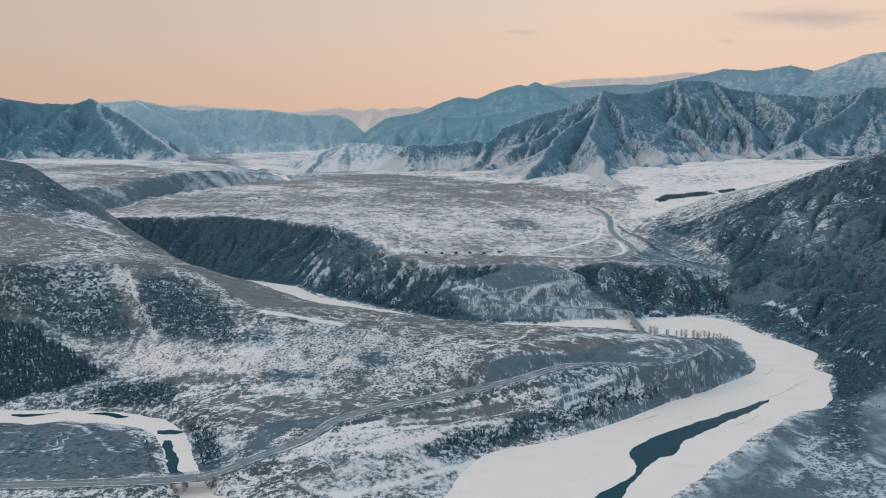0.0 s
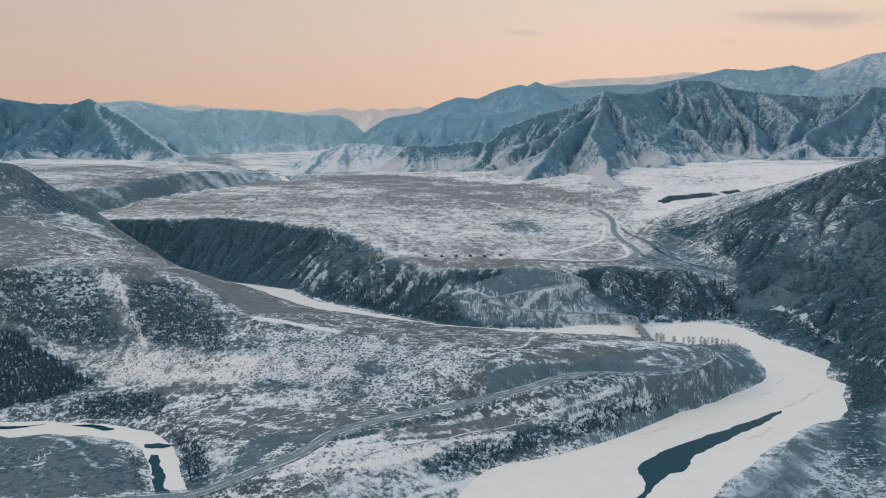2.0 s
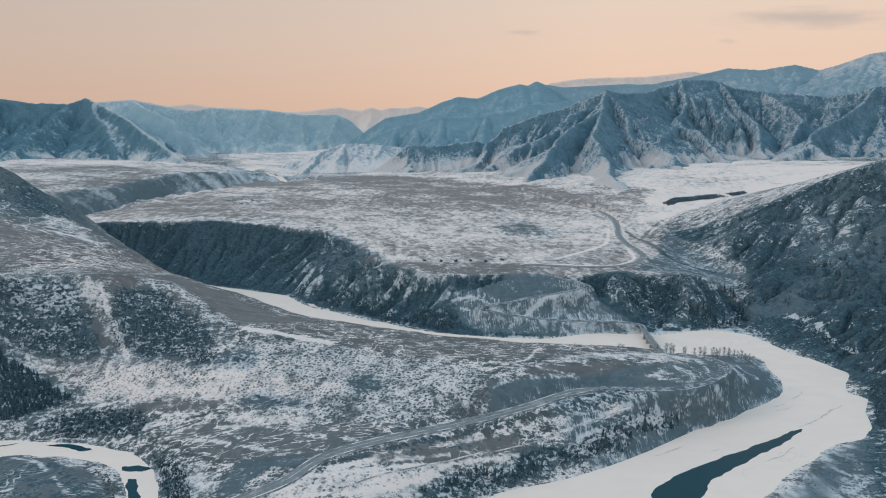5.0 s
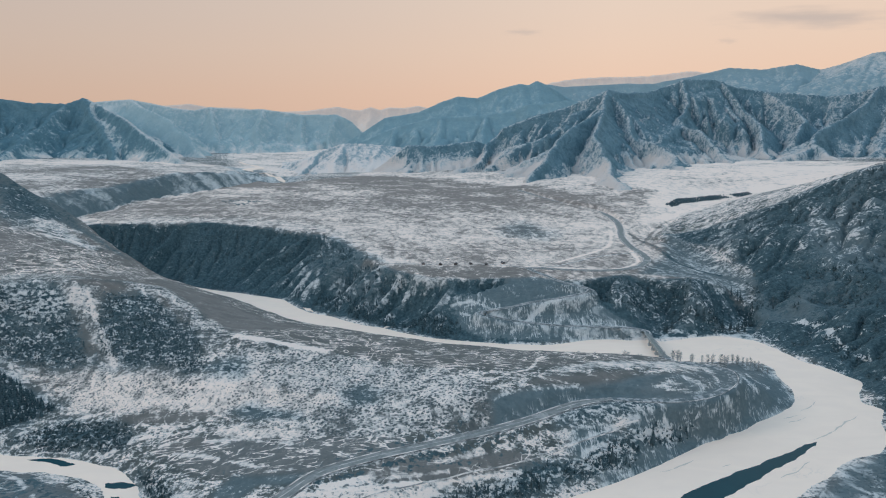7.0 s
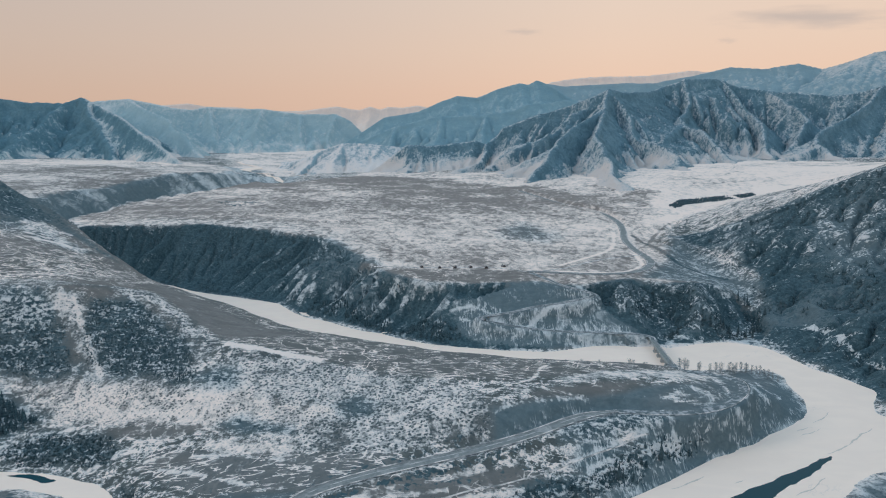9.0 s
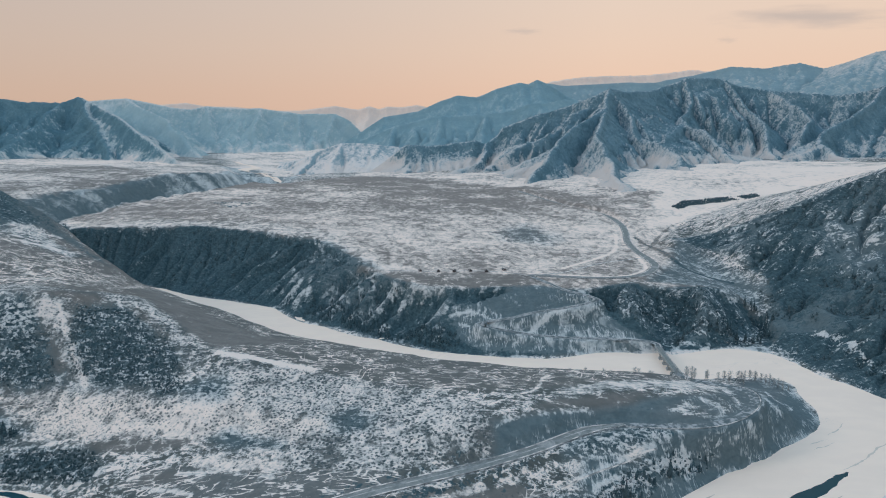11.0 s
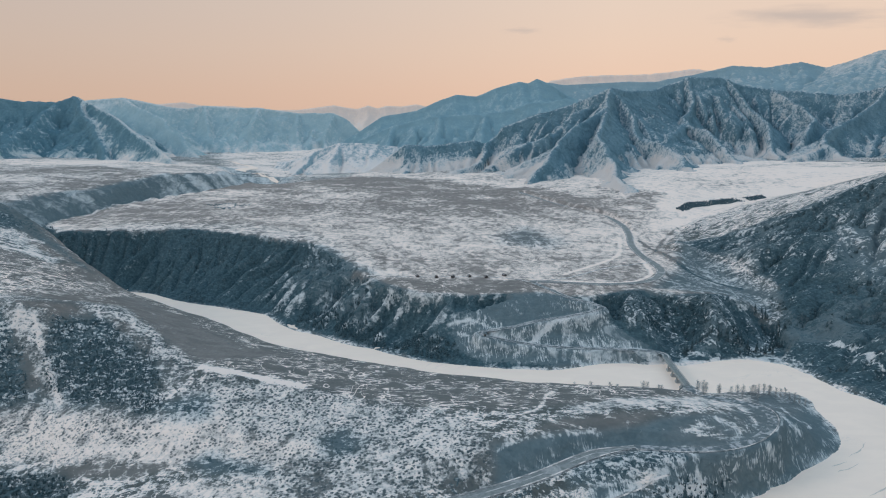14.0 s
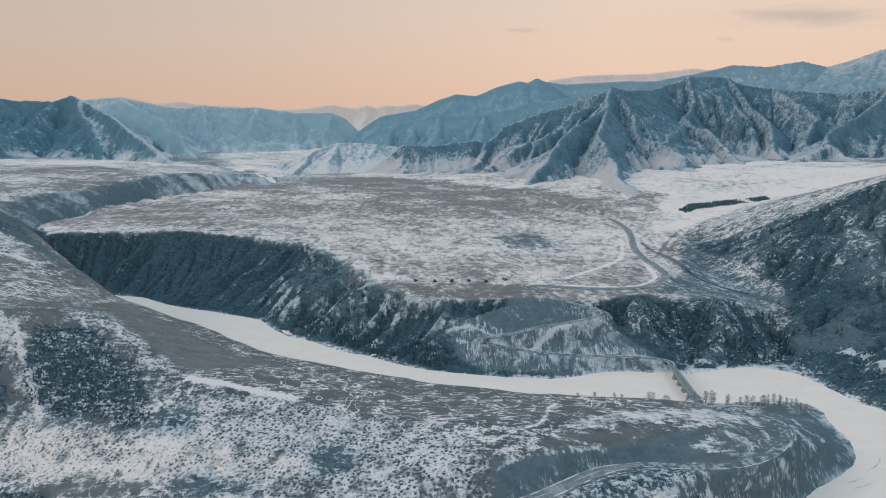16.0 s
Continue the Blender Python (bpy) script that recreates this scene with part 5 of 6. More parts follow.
def scatter(poly, gap, seed, thin=0.0):
    """Places within an outline of the plan, about gap metres apart, with clearings."""
    rng = np.random.RandomState(seed)
    p = np.array(poly, float)[:, :2]
    gx, gy = np.meshgrid(np.arange(p[:, 0].min(), p[:, 0].max(), gap), np.arange(p[:, 1].min(), p[:, 1].max(), gap))
    x, y = gx.ravel() + rng.uniform(-0.7, 0.7, gx.size) * gap, gy.ravel() + rng.uniform(-0.7, 0.7, gx.size) * gap
    keep = inside(poly, x + 5 * fbm(x, y, 22, 3), y + 5 * fbm(x + 70, y, 22, 3)) & (fbm(x, y, 45, 4) > thin - 0.6 + 0.25 * rng.rand(x.size)) & (road_gap(x, y) > 8)
    return x[keep], y[keep], rng


def growth(name, form, x, y, rng, high, wide, material, label, category, hollow=0.0):
    """Many small plants of one form, standing on the ground, as one mesh."""
    v, f = form
    n = len(x)
    z = ground_height(x, y)
    keep = z > 0.6
    if hollow:
        # more grow in the gullies than on the ribs
        r = 9.0
        bulge = z - 0.25 * (ground_height(x + r, y) + ground_height(x - r, y) + ground_height(x, y + r) + ground_height(x, y - r))
        keep &= bulge < rng.normal(-0.1, hollow, n)
    x, y, z, n = x[keep], y[keep], z[keep], int(keep.sum())
    h, w = rng.uniform(*high, n) * rng.uniform(0.75, 1.0, n), rng.uniform(*wide, n)
    a = rng.uniform(0, 6.28, n)
    jit = 1 + rng.uniform(-0.28, 0.28, (n, len(v), 1))
    px = (v[:, 0] * np.cos(a)[:, None] - v[:, 1] * np.sin(a)[:, None]) * w[:, None] * jit[:, :, 0]
    py = (v[:, 0] * np.sin(a)[:, None] + v[:, 1] * np.cos(a)[:, None]) * w[:, None] * jit[:, :, 0]
    pz = v[:, 2] * h[:, None] * (1 + rng.uniform(-0.1, 0.1, (n, len(v))))
    co = np.stack([px + x[:, None], py + y[:, None], pz + z[:, None] - 0.35], -1).reshape(-1, 3)
    tri = (f[None] + (np.arange(n) * len(v))[:, None, None]).reshape(-1, 3).astype(np.int32)
    me = bpy.data.meshes.new(name)
    me.vertices.add(len(co))
    me.vertices.foreach_set("co", co.astype(np.float32).ravel())
    me.loops.add(tri.size)
    me.loops.foreach_set("vertex_index", tri.ravel())
    me.polygons.add(len(tri))
    me.polygons.foreach_set("loop_start", np.arange(len(tri), dtype=np.int32) * 3)
    me.update()
    me.materials.append(material)
    return tagged(new(name, me), label, category, "", "stuff")


def tuft_form():
    """A twiggy shrub of upright sprays, a metre high and wide."""
    rng = random.Random(4)
    v, f = [], []
    for k in range(9):
        a, h, lean = k * 0.7 + rng.uniform(-0.2, 0.2), rng.uniform(0.55, 1.0), rng.uniform(0.2, 0.55)
        n = len(v)
        v += [(0.30 * math.cos(a - 0.55), 0.30 * math.sin(a - 0.55), 0.0), (0.30 * math.cos(a + 0.55), 0.30 * math.sin(a + 0.55), 0.0), (lean * math.cos(a), lean * math.sin(a), h)]
        f.append((n, n + 1, n + 2))
    return np.array(v), np.array(f)


CONE, BLOB, TUFT = cone_form(), blob_form(), tuft_form()
KNOBS = [(185, 850), (241, 880), (282, 862), (332, 870), (372, 862), (392, 835), (382, 800), (350, 792), (300, 792), (262, 784), (235, 800), (200, 832)]
FACE_WEST = [p for p in FACE if p[0] < 25]
EAST_NEAR = [(415, 1120), (461, 1112), (562, 1068), (716, 1028), (850, 1000), (900, 760), (760, 600), (560, 520), (460, 560), (418, 590), (410, 640), (400, 690),
             (380, 735), (378, 775), (398, 850), (432, 920), (425, 1040)]
x, y, rng = scatter(FACE_WEST, 4.8, 1, 0.44)
growth("face_woods", CONE, x, y, rng, (2.5, 6.5), (1.8, 3.2), M_NEEDLE, "dark frosted conifers on the steep terrace face", "woods", 2.2)
x, y, rng = scatter(FACE_WEST, 3.6, 2, 0.42)
growth("face_brush", TUFT, x, y, rng, (1.0, 2.6), (1.6, 3.6), M_BRUSH, "frosted brush on the steep terrace face", "brush", 4.0)
FACE_FOOT = [(-231, 975), (-139, 885), (-74, 836), (-24, 802), (17, 785), (22, 800), (-18, 822), (-66, 858), (-128, 905), (-220, 998)]
x, y, rng = scatter(FACE_FOOT, 4.0, 30, 0.3)
growth("foot_woods", CONE, x, y, rng, (5.0, 9.0), (2.0, 3.2), M_NEEDLE, "taller conifers at the foot of the terrace face", "woods")
x, y, rng = scatter(KNOBS, 4.4, 3, 0.66)
growth("knob_woods", CONE, x, y, rng, (4.0, 9.5), (2.2, 3.8), M_NEEDLE, "dark conifers on knolls beside the frozen river", "woods", 1.2)
x, y, rng = scatter(KNOBS, 3.4, 31, 0.46)
growth("knob_brush", TUFT, x, y, rng, (1.2, 3.0), (1.8, 3.8), M_BRUSH, "frosted brush on knolls beside the frozen river", "brush")
KNOB_FOOT = [(250, 782), (262, 786), (289, 798), (325, 802), (362, 790), (378, 805), (392, 835), (385, 870), (370, 872), (376, 838), (362, 806), (325, 812), (285, 810), (250, 796)]
x, y, rng = scatter(EAST_NEAR, 5.0, 4, 0.42)
growth("mountain_woods", CONE, x, y, rng, (3.0, 7.0), (2.2, 4.0), M_NEEDLE, "dark frosted conifers on the mountain flank", "woods", 0.9)
x, y, rng = scatter(EAST_NEAR, 5.0, 5, 0.5)
growth("mountain_brush", TUFT, x, y, rng, (1.2, 3.2), (2.0, 4.6), M_BRUSH, "frosted brush on the mountain flank", "brush", 1.6)
for k, (poly, gap) in enumerate(((PATCH_A, 2.0), (PATCH_B, 2.0), (STRIP, 2.0))):
    x, y, rng = scatter(poly, gap, 10 + k, 0.40)
    growth("hill_brush", TUFT, x, y, rng, (0.8, 2.2), (1.2, 2.6), M_BRUSH, "dense dark brush on the snowy hillside", "brush")
    x, y, rng = scatter(poly, 4.2, 14 + k, 0.5)
    growth("hill_saplings", CONE, x, y, rng, (1.8, 4.0), (1.2, 2.2), M_NEEDLE, "dark saplings on the snowy hillside", "woods")
x, y, rng = scatter(WOOD_LOW, 3.0, 12, -0.2)
growth("hill_woods", CONE, x, y, rng, (5.0, 10.0), (1.8, 3.0), M_NEEDLE, "tall dark conifers at the foot of the hill", "woods")
x, y, rng = scatter(WOOD_LOW, 3.0, 13, 0.40)
growth("hill_brush", TUFT, x, y, rng, (1.0, 2.6), (1.4, 3.0), M_BRUSH, "dark brush at the foot of the hill", "brush")
x, y, rng = scatter(MOUND, 2.0, 16, 0.2)
growth("mound_brush", TUFT, x, y, rng, (1.2, 3.0), (1.6, 3.4), M_BRUSH, "dark willow brush beside the frozen stream", "brush")
x, y, rng = scatter(BANKWOOD, 2.6, 17, 0.42)
growth("bank_brush", TUFT, x, y, rng, (1.2, 3.4), (1.8, 3.6), M_BRUSH, "dark brush along the snowy river bank", "brush")
x, y, rng = scatter(BANKWOOD, 9.0, 18, 0.35)
growth("bank_woods", CONE, x, y, rng, (4.0, 8.0), (2.2, 3.4), M_NEEDLE, "young conifers along the snowy river bank", "woods")
FIELD_ALL = [(-360, 598), (-280, 612), (-199, 600), (-181, 626), (-92, 606), (19, 572), (37, 521), (26, 502), (-39, 488), (-106, 498), (-200, 534), (-297, 556)]
x, y, rng = scatter(FIELD_ALL, 2.2, 19, 0.36)
growth("field_shrubs", TUFT, x, y, rng, (0.6, 1.5), (0.8, 2.2), M_BRUSH, "low dark shrubs scattered over the snowy field", "shrubs")
HILL_SLOPE = [(-460, 690), (-310, 712), (-262, 700), (-190, 640), (-205, 605), (-300, 612), (-400, 605), (-470, 620)]
x, y, rng = scatter(HILL_SLOPE, 2.7, 20, 0.5)
growth("slope_shrubs", TUFT, x, y, rng, (0.6, 1.6), (0.8, 2.2), M_BRUSH, "low dark shrubs on the snowy hillside", "shrubs")
LOW_BENCH = [(-120, 400), (-60, 436), (0, 470), (60, 500), (110, 530), (170, 535), (200, 538), (140, 505), (60, 470), (0, 446), (-60, 390)]
x, y, rng = scatter(LOW_BENCH, 4.0, 21, 0.55)
growth("bench_shrubs", TUFT, x, y, rng, (0.5, 1.5), (0.7, 2.2), M_BRUSH, "low shrubs on the bench above the river", "shrubs")
x, y, rng = scatter([(378, 800), (410, 920), (390, 1040), (372, 1130), (430, 1240), (455, 1235), (400, 1120), (412, 1040), (430, 930), (400, 830)], 4.5, 22, 0.4)
growth("creek_brush", TUFT, x, y, rng, (1.2, 3.2), (1.6, 3.4), M_BRUSH, "dark brush along the creek", "brush")
x, y, rng = scatter([(465, 1385), (513, 1428), (614, 1478), (694, 1500), (690, 1478), (600, 1440), (520, 1395), (468, 1360)], 2.6, 23, 0.2)
growth("flat_woods", CONE, x, y, rng, (2.5, 4.5), (3.0, 4.5), M_NEEDLE, "dark strip of conifers on the snowy flat", "woods")
x, y, rng = scatter([(-500, 1515), (-440, 1530), (-405, 1500), (-430, 1420), (-470, 1460)], 7, 24, 0.35)
growth("terrace_brush", BLOB, x, y, rng, (1.5, 3.2), (3.0, 6.0), M_BRUSH, "dark brush patch on the wide terrace", "brush")
x, y, rng = scatter(EAST_FLAT[:4] + [(230, 330), (380, 400), (520, 440), (450, 545), (400, 572)], 4.2, 25, 0.5)
growth("flat_shrubs", TUFT, x, y, rng, (0.6, 1.6), (0.9, 2.4), M_BRUSH, "low shrubs on the frosted flat beside the river", "shrubs")

x, y, rng = scatter(REEDS, 2.0, 46, 0.2)
growth("reed_brush", TUFT, x, y, rng, (2.0, 4.6), (0.8, 1.8), M_BRUSH, "tall grey willow brush beside the frozen stream", "brush")
for k, poly in enumerate(([(-420, 526), (-338, 523), (-286, 516), (-241, 503), (-214, 485), (-188, 452), (-168, 416), (-160, 420), (-180, 458), (-206, 492), (-238, 511), (-286, 524), (-338, 531), (-420, 534)],
                          [(-264, 478), (-233, 461), (-209, 430), (-196, 402), (-202, 402), (-216, 430), (-240, 458), (-268, 473)])):
    x, y, rng = scatter(poly, 2.3, 40 + k, 0.35)
    growth("stream_brush", TUFT, x, y, rng, (1.0, 2.6), (1.0, 2.2), M_BRUSH, "grey willow brush along the frozen stream", "brush")

x, y, rng = scatter([(361, 549), (393, 606), (420, 612), (424, 572), (402, 545), (372, 528), (352, 524)], 3.0, 45, 0.25)
growth("mountain_foot_woods", CONE, x, y, rng, (2.5, 5.0), (2.0, 3.2), M_NEEDLE, "dark trees at the foot of the wooded mountain", "woods")


# ---- roads ----
def part(name, bm, material, parent, label=""):
    me = bpy.data.meshes.new(name)
    bm.to_mesh(me)
    bm.free()
    me.materials.append(material)
    ob = new(name, me)
    ob.parent = parent
    return tagged(ob, label)


def make_road():
    m = Mat("worn_asphalt", 0.85, 0.25)
    c = m.mix(m.band(m.noise(0.35, 4, 0.6, 0.5), 0.35, 0.65), (0.180, 0.212, 0.220), (0.265, 0.292, 0.298))
    c = m.mix(m.math("MULTIPLY", m.band(m.noise(0.09, 4, 0.6, 0.8), 0.55, 0.66), 0.4), c, (0.55, 0.56, 0.58))
    return m.colour(c)


M_ROAD = make_road()
M_VERGE = Mat("snowy_verge")
M_VERGE = M_VERGE.colour(M_VERGE.mix(M_VERGE.band(M_VERGE.noise(0.25, 5, 0.65, 1.0), 0.42, 0.58), (0.12, 0.14, 0.15), (0.40, 0.42, 0.44)))
M_LINE = Mat("snow_packed_line")
M_LINE = M_LINE.colour(M_LINE.mix(M_LINE.band(M_LINE.noise(0.11, 4, 0.6), 0.40, 0.60), (0.24, 0.26, 0.27), (0.78, 0.74, 0.72)))


def ribbon(name, line, offsets, lift, material, label, category, skirt=0.0, fade=0):
    """A strip along a line of the plan; offsets: sideways metres of its long edges; skirt: how deep its outer edges sink; fade: over how many steps it narrows at its end."""
    p = smooth_line(line, 10)
    run = np.gradient(p[:, :2], axis=0)
    side = np.stack([run[:, 1], -run[:, 0]], -1) / np.maximum(np.linalg.norm(run, axis=1), 1e-6)[:, None]
    o = np.array(offsets, float)[None, :]
    if fade:
        o = o * np.clip(0.3 + np.arange(len(p))[::-1] / fade, 0, 1)[:, None]
    x, y = p[:, 0][:, None] + side[:, 0][:, None] * o, p[:, 1][:, None] + side[:, 1][:, None] * o
    if skirt:
        o = o * np.where(p[:, 2] - ground_height(p[:, 0], p[:, 1]) > 3, 0.6, 1.0)[:, None]
        x, y = p[:, 0][:, None] + side[:, 0][:, None] * o, p[:, 1][:, None] + side[:, 1][:, None] * o
    bed = p[:, 2] + 0.0
    near = np.abs(o) <= 5.0
    high = np.where(near, ground_height(x, y), -99).max(1)
    bed = np.where(np.abs(high - bed) < 4, np.maximum(bed, high), bed)
    z = bed[:, None] + lift + 0.0022 * np.maximum(p[:, 1:2] - 1150, 0) + 0 * x
    if skirt:
        for k in (0, -1):
            sunk = np.minimum(z[:, k], ground_height(x[:, k], y[:, k])) - skirt
            z[:, k] = np.where(sunk < z[:, 2] - 4, z[:, 2] - 0.1, sunk)
    return grid_object(name, x, y, z, material, label, category, "structure")


VALLEY_ROAD, BRIDGE_TRACK = ROAD[:TRACK_PART + 1], ROAD[TRACK_PART:]
ribbon("verge", VALLEY_ROAD, (-7.2, -5.2, 0, 5.2, 7.2), 0.3, M_VERGE, "ploughed snowy verge of the valley road", "verge", 0.6, fade=14)
ribbon("road", VALLEY_ROAD, (-3.9, -2, 0, 2, 3.9), 0.5, M_ROAD, "grey asphalt road dusted with snow", "road", fade=14)
for s in (-5.1, 3.9):
    ribbon("snow_edge", VALLEY_ROAD, (s, s + 1.2), 0.75, M_LINE, "low snow bank along the road edge", "snow bank", fade=14)
M_PACKED = Mat("packed_snow")
M_PACKED = M_PACKED.colour(M_PACKED.mix(M_PACKED.band(M_PACKED.noise(0.07, 5, 0.65), 0.40, 0.62), (0.24, 0.275, 0.29), (0.60, 0.60, 0.60)))
ribbon("packed_snow", VALLEY_ROAD, (-1.0, -0.2), 0.53, M_PACKED, "packed snow between the wheel tracks of the road", "packed snow", fade=14)
M_GRAVEL = Mat("frozen_gravel")
M_GRAVEL = M_GRAVEL.colour(M_GRAVEL.mix(M_GRAVEL.math("MULTIPLY", M_GRAVEL.band(M_GRAVEL.noise(0.22, 4, 0.6), 0.46, 0.60), 0.65), M_GRAVEL.mix(M_GRAVEL.band(M_GRAVEL.noise(0.2, 5, 0.65, 0.6), 0.35, 0.65), (0.105, 0.145, 0.163), (0.155, 0.195, 0.212)), (0.55, 0.57, 0.60)))
ribbon("gravel_road", BRIDGE_TRACK, (-5.2, -3.2, 0, 3.2, 5.2), 0.3, M_GRAVEL, "frozen gravel road that leads down to the bridge", "road", 0.6)
ribbon("snow_edge", BRIDGE_TRACK, (3.1, 3.8), 0.6, M_LINE, "snow bank along the outer edge of the gravel road", "snow bank")
ZIGZAG, TERRACE_ROAD = HIGHWAY[:20], HIGHWAY[19:]
ribbon("gravel_road", ZIGZAG, (-4.0, -2.6, 0, 2.6, 4.0), 0.3, M_GRAVEL, "frosted gravel road zigzagging up the terrace face", "road", 0.6)
for side in (-3.4, 1.9):
    ribbon("packed_snow", ZIGZAG, (side, side + 1.5), 0.45, M_PACKED, "packed snow along the gravel road", "packed snow")
ribbon("verge", TERRACE_ROAD, (-7.0, -5.2, 0, 5.2, 7.0), 0.3, M_VERGE, "snowy verge of the terrace road", "verge", 0.6)
ribbon("road", TERRACE_ROAD, (-4.2, -2, 0, 2, 4.2), 0.5, M_ROAD, "grey road winding over the terrace", "road")
for s in (-5.4, 4.2):
    ribbon("snow_edge", TERRACE_ROAD, (s, s + 1.2), 0.75, M_LINE, "low snow bank along the road edge", "snow bank")


def drape(name, line, wide, material, label, category):
    """A narrow strip that follows the ground."""
    p = smooth_line(line, 12)
    run = np.gradient(p[:, :2], axis=0)
    side = np.stack([run[:, 1], -run[:, 0]], -1) / np.maximum(np.linalg.norm(run, axis=1), 1e-6)[:, None]
    o = np.array([-wide, 0, wide])[None, :]
    x, y = p[:, 0][:, None] + side[:, 0][:, None] * o, p[:, 1][:, None] + side[:, 1][:, None] * o
    return grid_object(name, x, y, ground_height(x, y) + 0.22, material, label, category, "structure")


drape("track", [(119, 918), (165, 935), (225, 985), (275, 1010), (296, 1015)], 2.0, M_LINE, "pale snowy farm track on the terrace", "track")
drape("track", [(-90, 935), (-20, 932), (60, 935), (119, 918)], 1.6, M_LINE, "pale snowy track past the huts", "track")
drape("track", [(150, 520), (120, 505), (60, 478), (0, 452), (-60, 420), (-100, 385)], 0.45, M_LINE, "pale snowy track along the lower bench", "track")


# ---- bridges ----
M_CONCRETE = Mat("weathered_concrete")
M_CONCRETE = M_CONCRETE.colour(M_CONCRETE.mix(M_CONCRETE.noise(0.8, 5), (0.26, 0.30, 0.315), (0.40, 0.43, 0.44)))
M_STEEL = Mat("painted_steel", 0.6, 0.4)
M_STEEL = M_STEEL.colour(M_STEEL.mix(M_STEEL.noise(1.5, 4), (0.24, 0.285, 0.30), (0.33, 0.37, 0.385)))


def box(bm, x0, x1, y0, y1, z0, z1, bevel=0.0):
    made = bmesh.ops.create_cube(bm, size=1.0, matrix=Matrix.Translation(((x0 + x1) / 2, (y0 + y1) / 2, (z0 + z1) / 2)) @ Matrix.Diagonal((x1 - x0, y1 - y0, z1 - z0, 1)))
    if bevel:
        edges = list({e for v in made["verts"] for e in v.link_edges})
        bmesh.ops.bevel(bm, geom=edges, offset=bevel, segments=1, affect="EDGES")


def bridge(a, b, wide, piers, deep, label, truss):
    """A road bridge from a to b: deck, two railings with posts, and piers down to the ice; truss: side frames."""
    a, b = Vector(a), Vector(b)
    size = (b - a).length
    root = tagged(new("bridge"), label, "bridge")
    across = (b - a).cross(Vector((0, 0, 1))).normalized()
    ahead = (b - a).normalized()
    up = across.cross(ahead)
    root.matrix_world = Matrix(((across.x, ahead.x, up.x, a.x), (across.y, ahead.y, up.y, a.y), (across.z, ahead.z, up.z, a.z), (0, 0, 0, 1)))
    bm = bmesh.new()
    box(bm, -wide / 2, wide / 2, -4, size + 4, -1.0, 0.0, 0.08)
    deck = part("deck", bm, M_CONCRETE, root)
    bm = bmesh.new()
    box(bm, -wide / 2 + 0.6, wide / 2 - 0.6, -4, size + 4, 0.004, 0.06)
    part("roadway", bm, M_ROAD, deck, "snow-dusted roadway")
    for s in (-1, 1):
        bm = bmesh.new()
        for z in (0.5, 1.05):
            box(bm, s * wide / 2 - 0.07, s * wide / 2 + 0.07, 0, size, z - 0.07, z + 0.07)
        rail = part("railing", bm, M_STEEL, root)
        for k in range(int(size / 4) + 1):
            bm = bmesh.new()
            box(bm, s * wide / 2 - 0.09, s * wide / 2 + 0.09, k * 4 - 0.09, k * 4 + 0.09, 0, 1.1)
            part("post", bm, M_STEEL, rail)
        bm = bmesh.new()
        box(bm, s * wide * 0.32 - 0.35, s * wide * 0.32 + 0.35, -2, size + 2, -2.4, -1.0)
        part("girder", bm, M_STEEL, root)
    for k in range(piers):
        at_y = size * (k + 1) / (piers + 1)
        low = deep + (a.z + ahead.z * at_y)
        bm = bmesh.new()
        box(bm, -wide * 0.42, wide * 0.42, at_y - 1.0, at_y + 1.0, -3.2, -2.4, 0.1)
        for s in (-1, 1):
            bmesh.ops.create_cone(bm, cap_ends=True, segments=12, radius1=1.1, radius2=0.9, depth=low, matrix=Matrix.Translation((s * wide * 0.28, at_y, -3.2 - low / 2)))
        pier = part("pier", bm, M_CONCRETE, root)
        if truss:
            bm = bmesh.new()
            box(bm, -wide * 0.5, wide * 0.5, at_y - 2.2, at_y + 2.2, -3.2 - low, -3.2 - low + 3.0, 0.3)
            part("ice_breaker", bm, M_CONCRETE, pier, "snowy concrete ice breaker")
    return root


bridge((230.5, 696, 8.6), (236.5, 771, 8.6), 5.6, 4, -2.5, "long grey concrete road bridge across the frozen river", True)
bridge((-203, 387.2, 9.9), (-160, 390.2, 11.9), 9.0, 2, -4.0, "short concrete road bridge over the frozen stream", False)


# ---- trees one can count ----
def limb(bm, a, b, r0, r1, sides=5):
    """A tapered stick from a to b."""
    a, b = Vector(a), Vector(b)
    turn = (b - a).to_track_quat("Z", "Y").to_matrix().to_4x4()
    bmesh.ops.create_cone(bm, cap_ends=False, segments=sides, radius1=r0, radius2=r1, depth=(b - a).length, matrix=Matrix.Translation((a + b) / 2) @ turn)


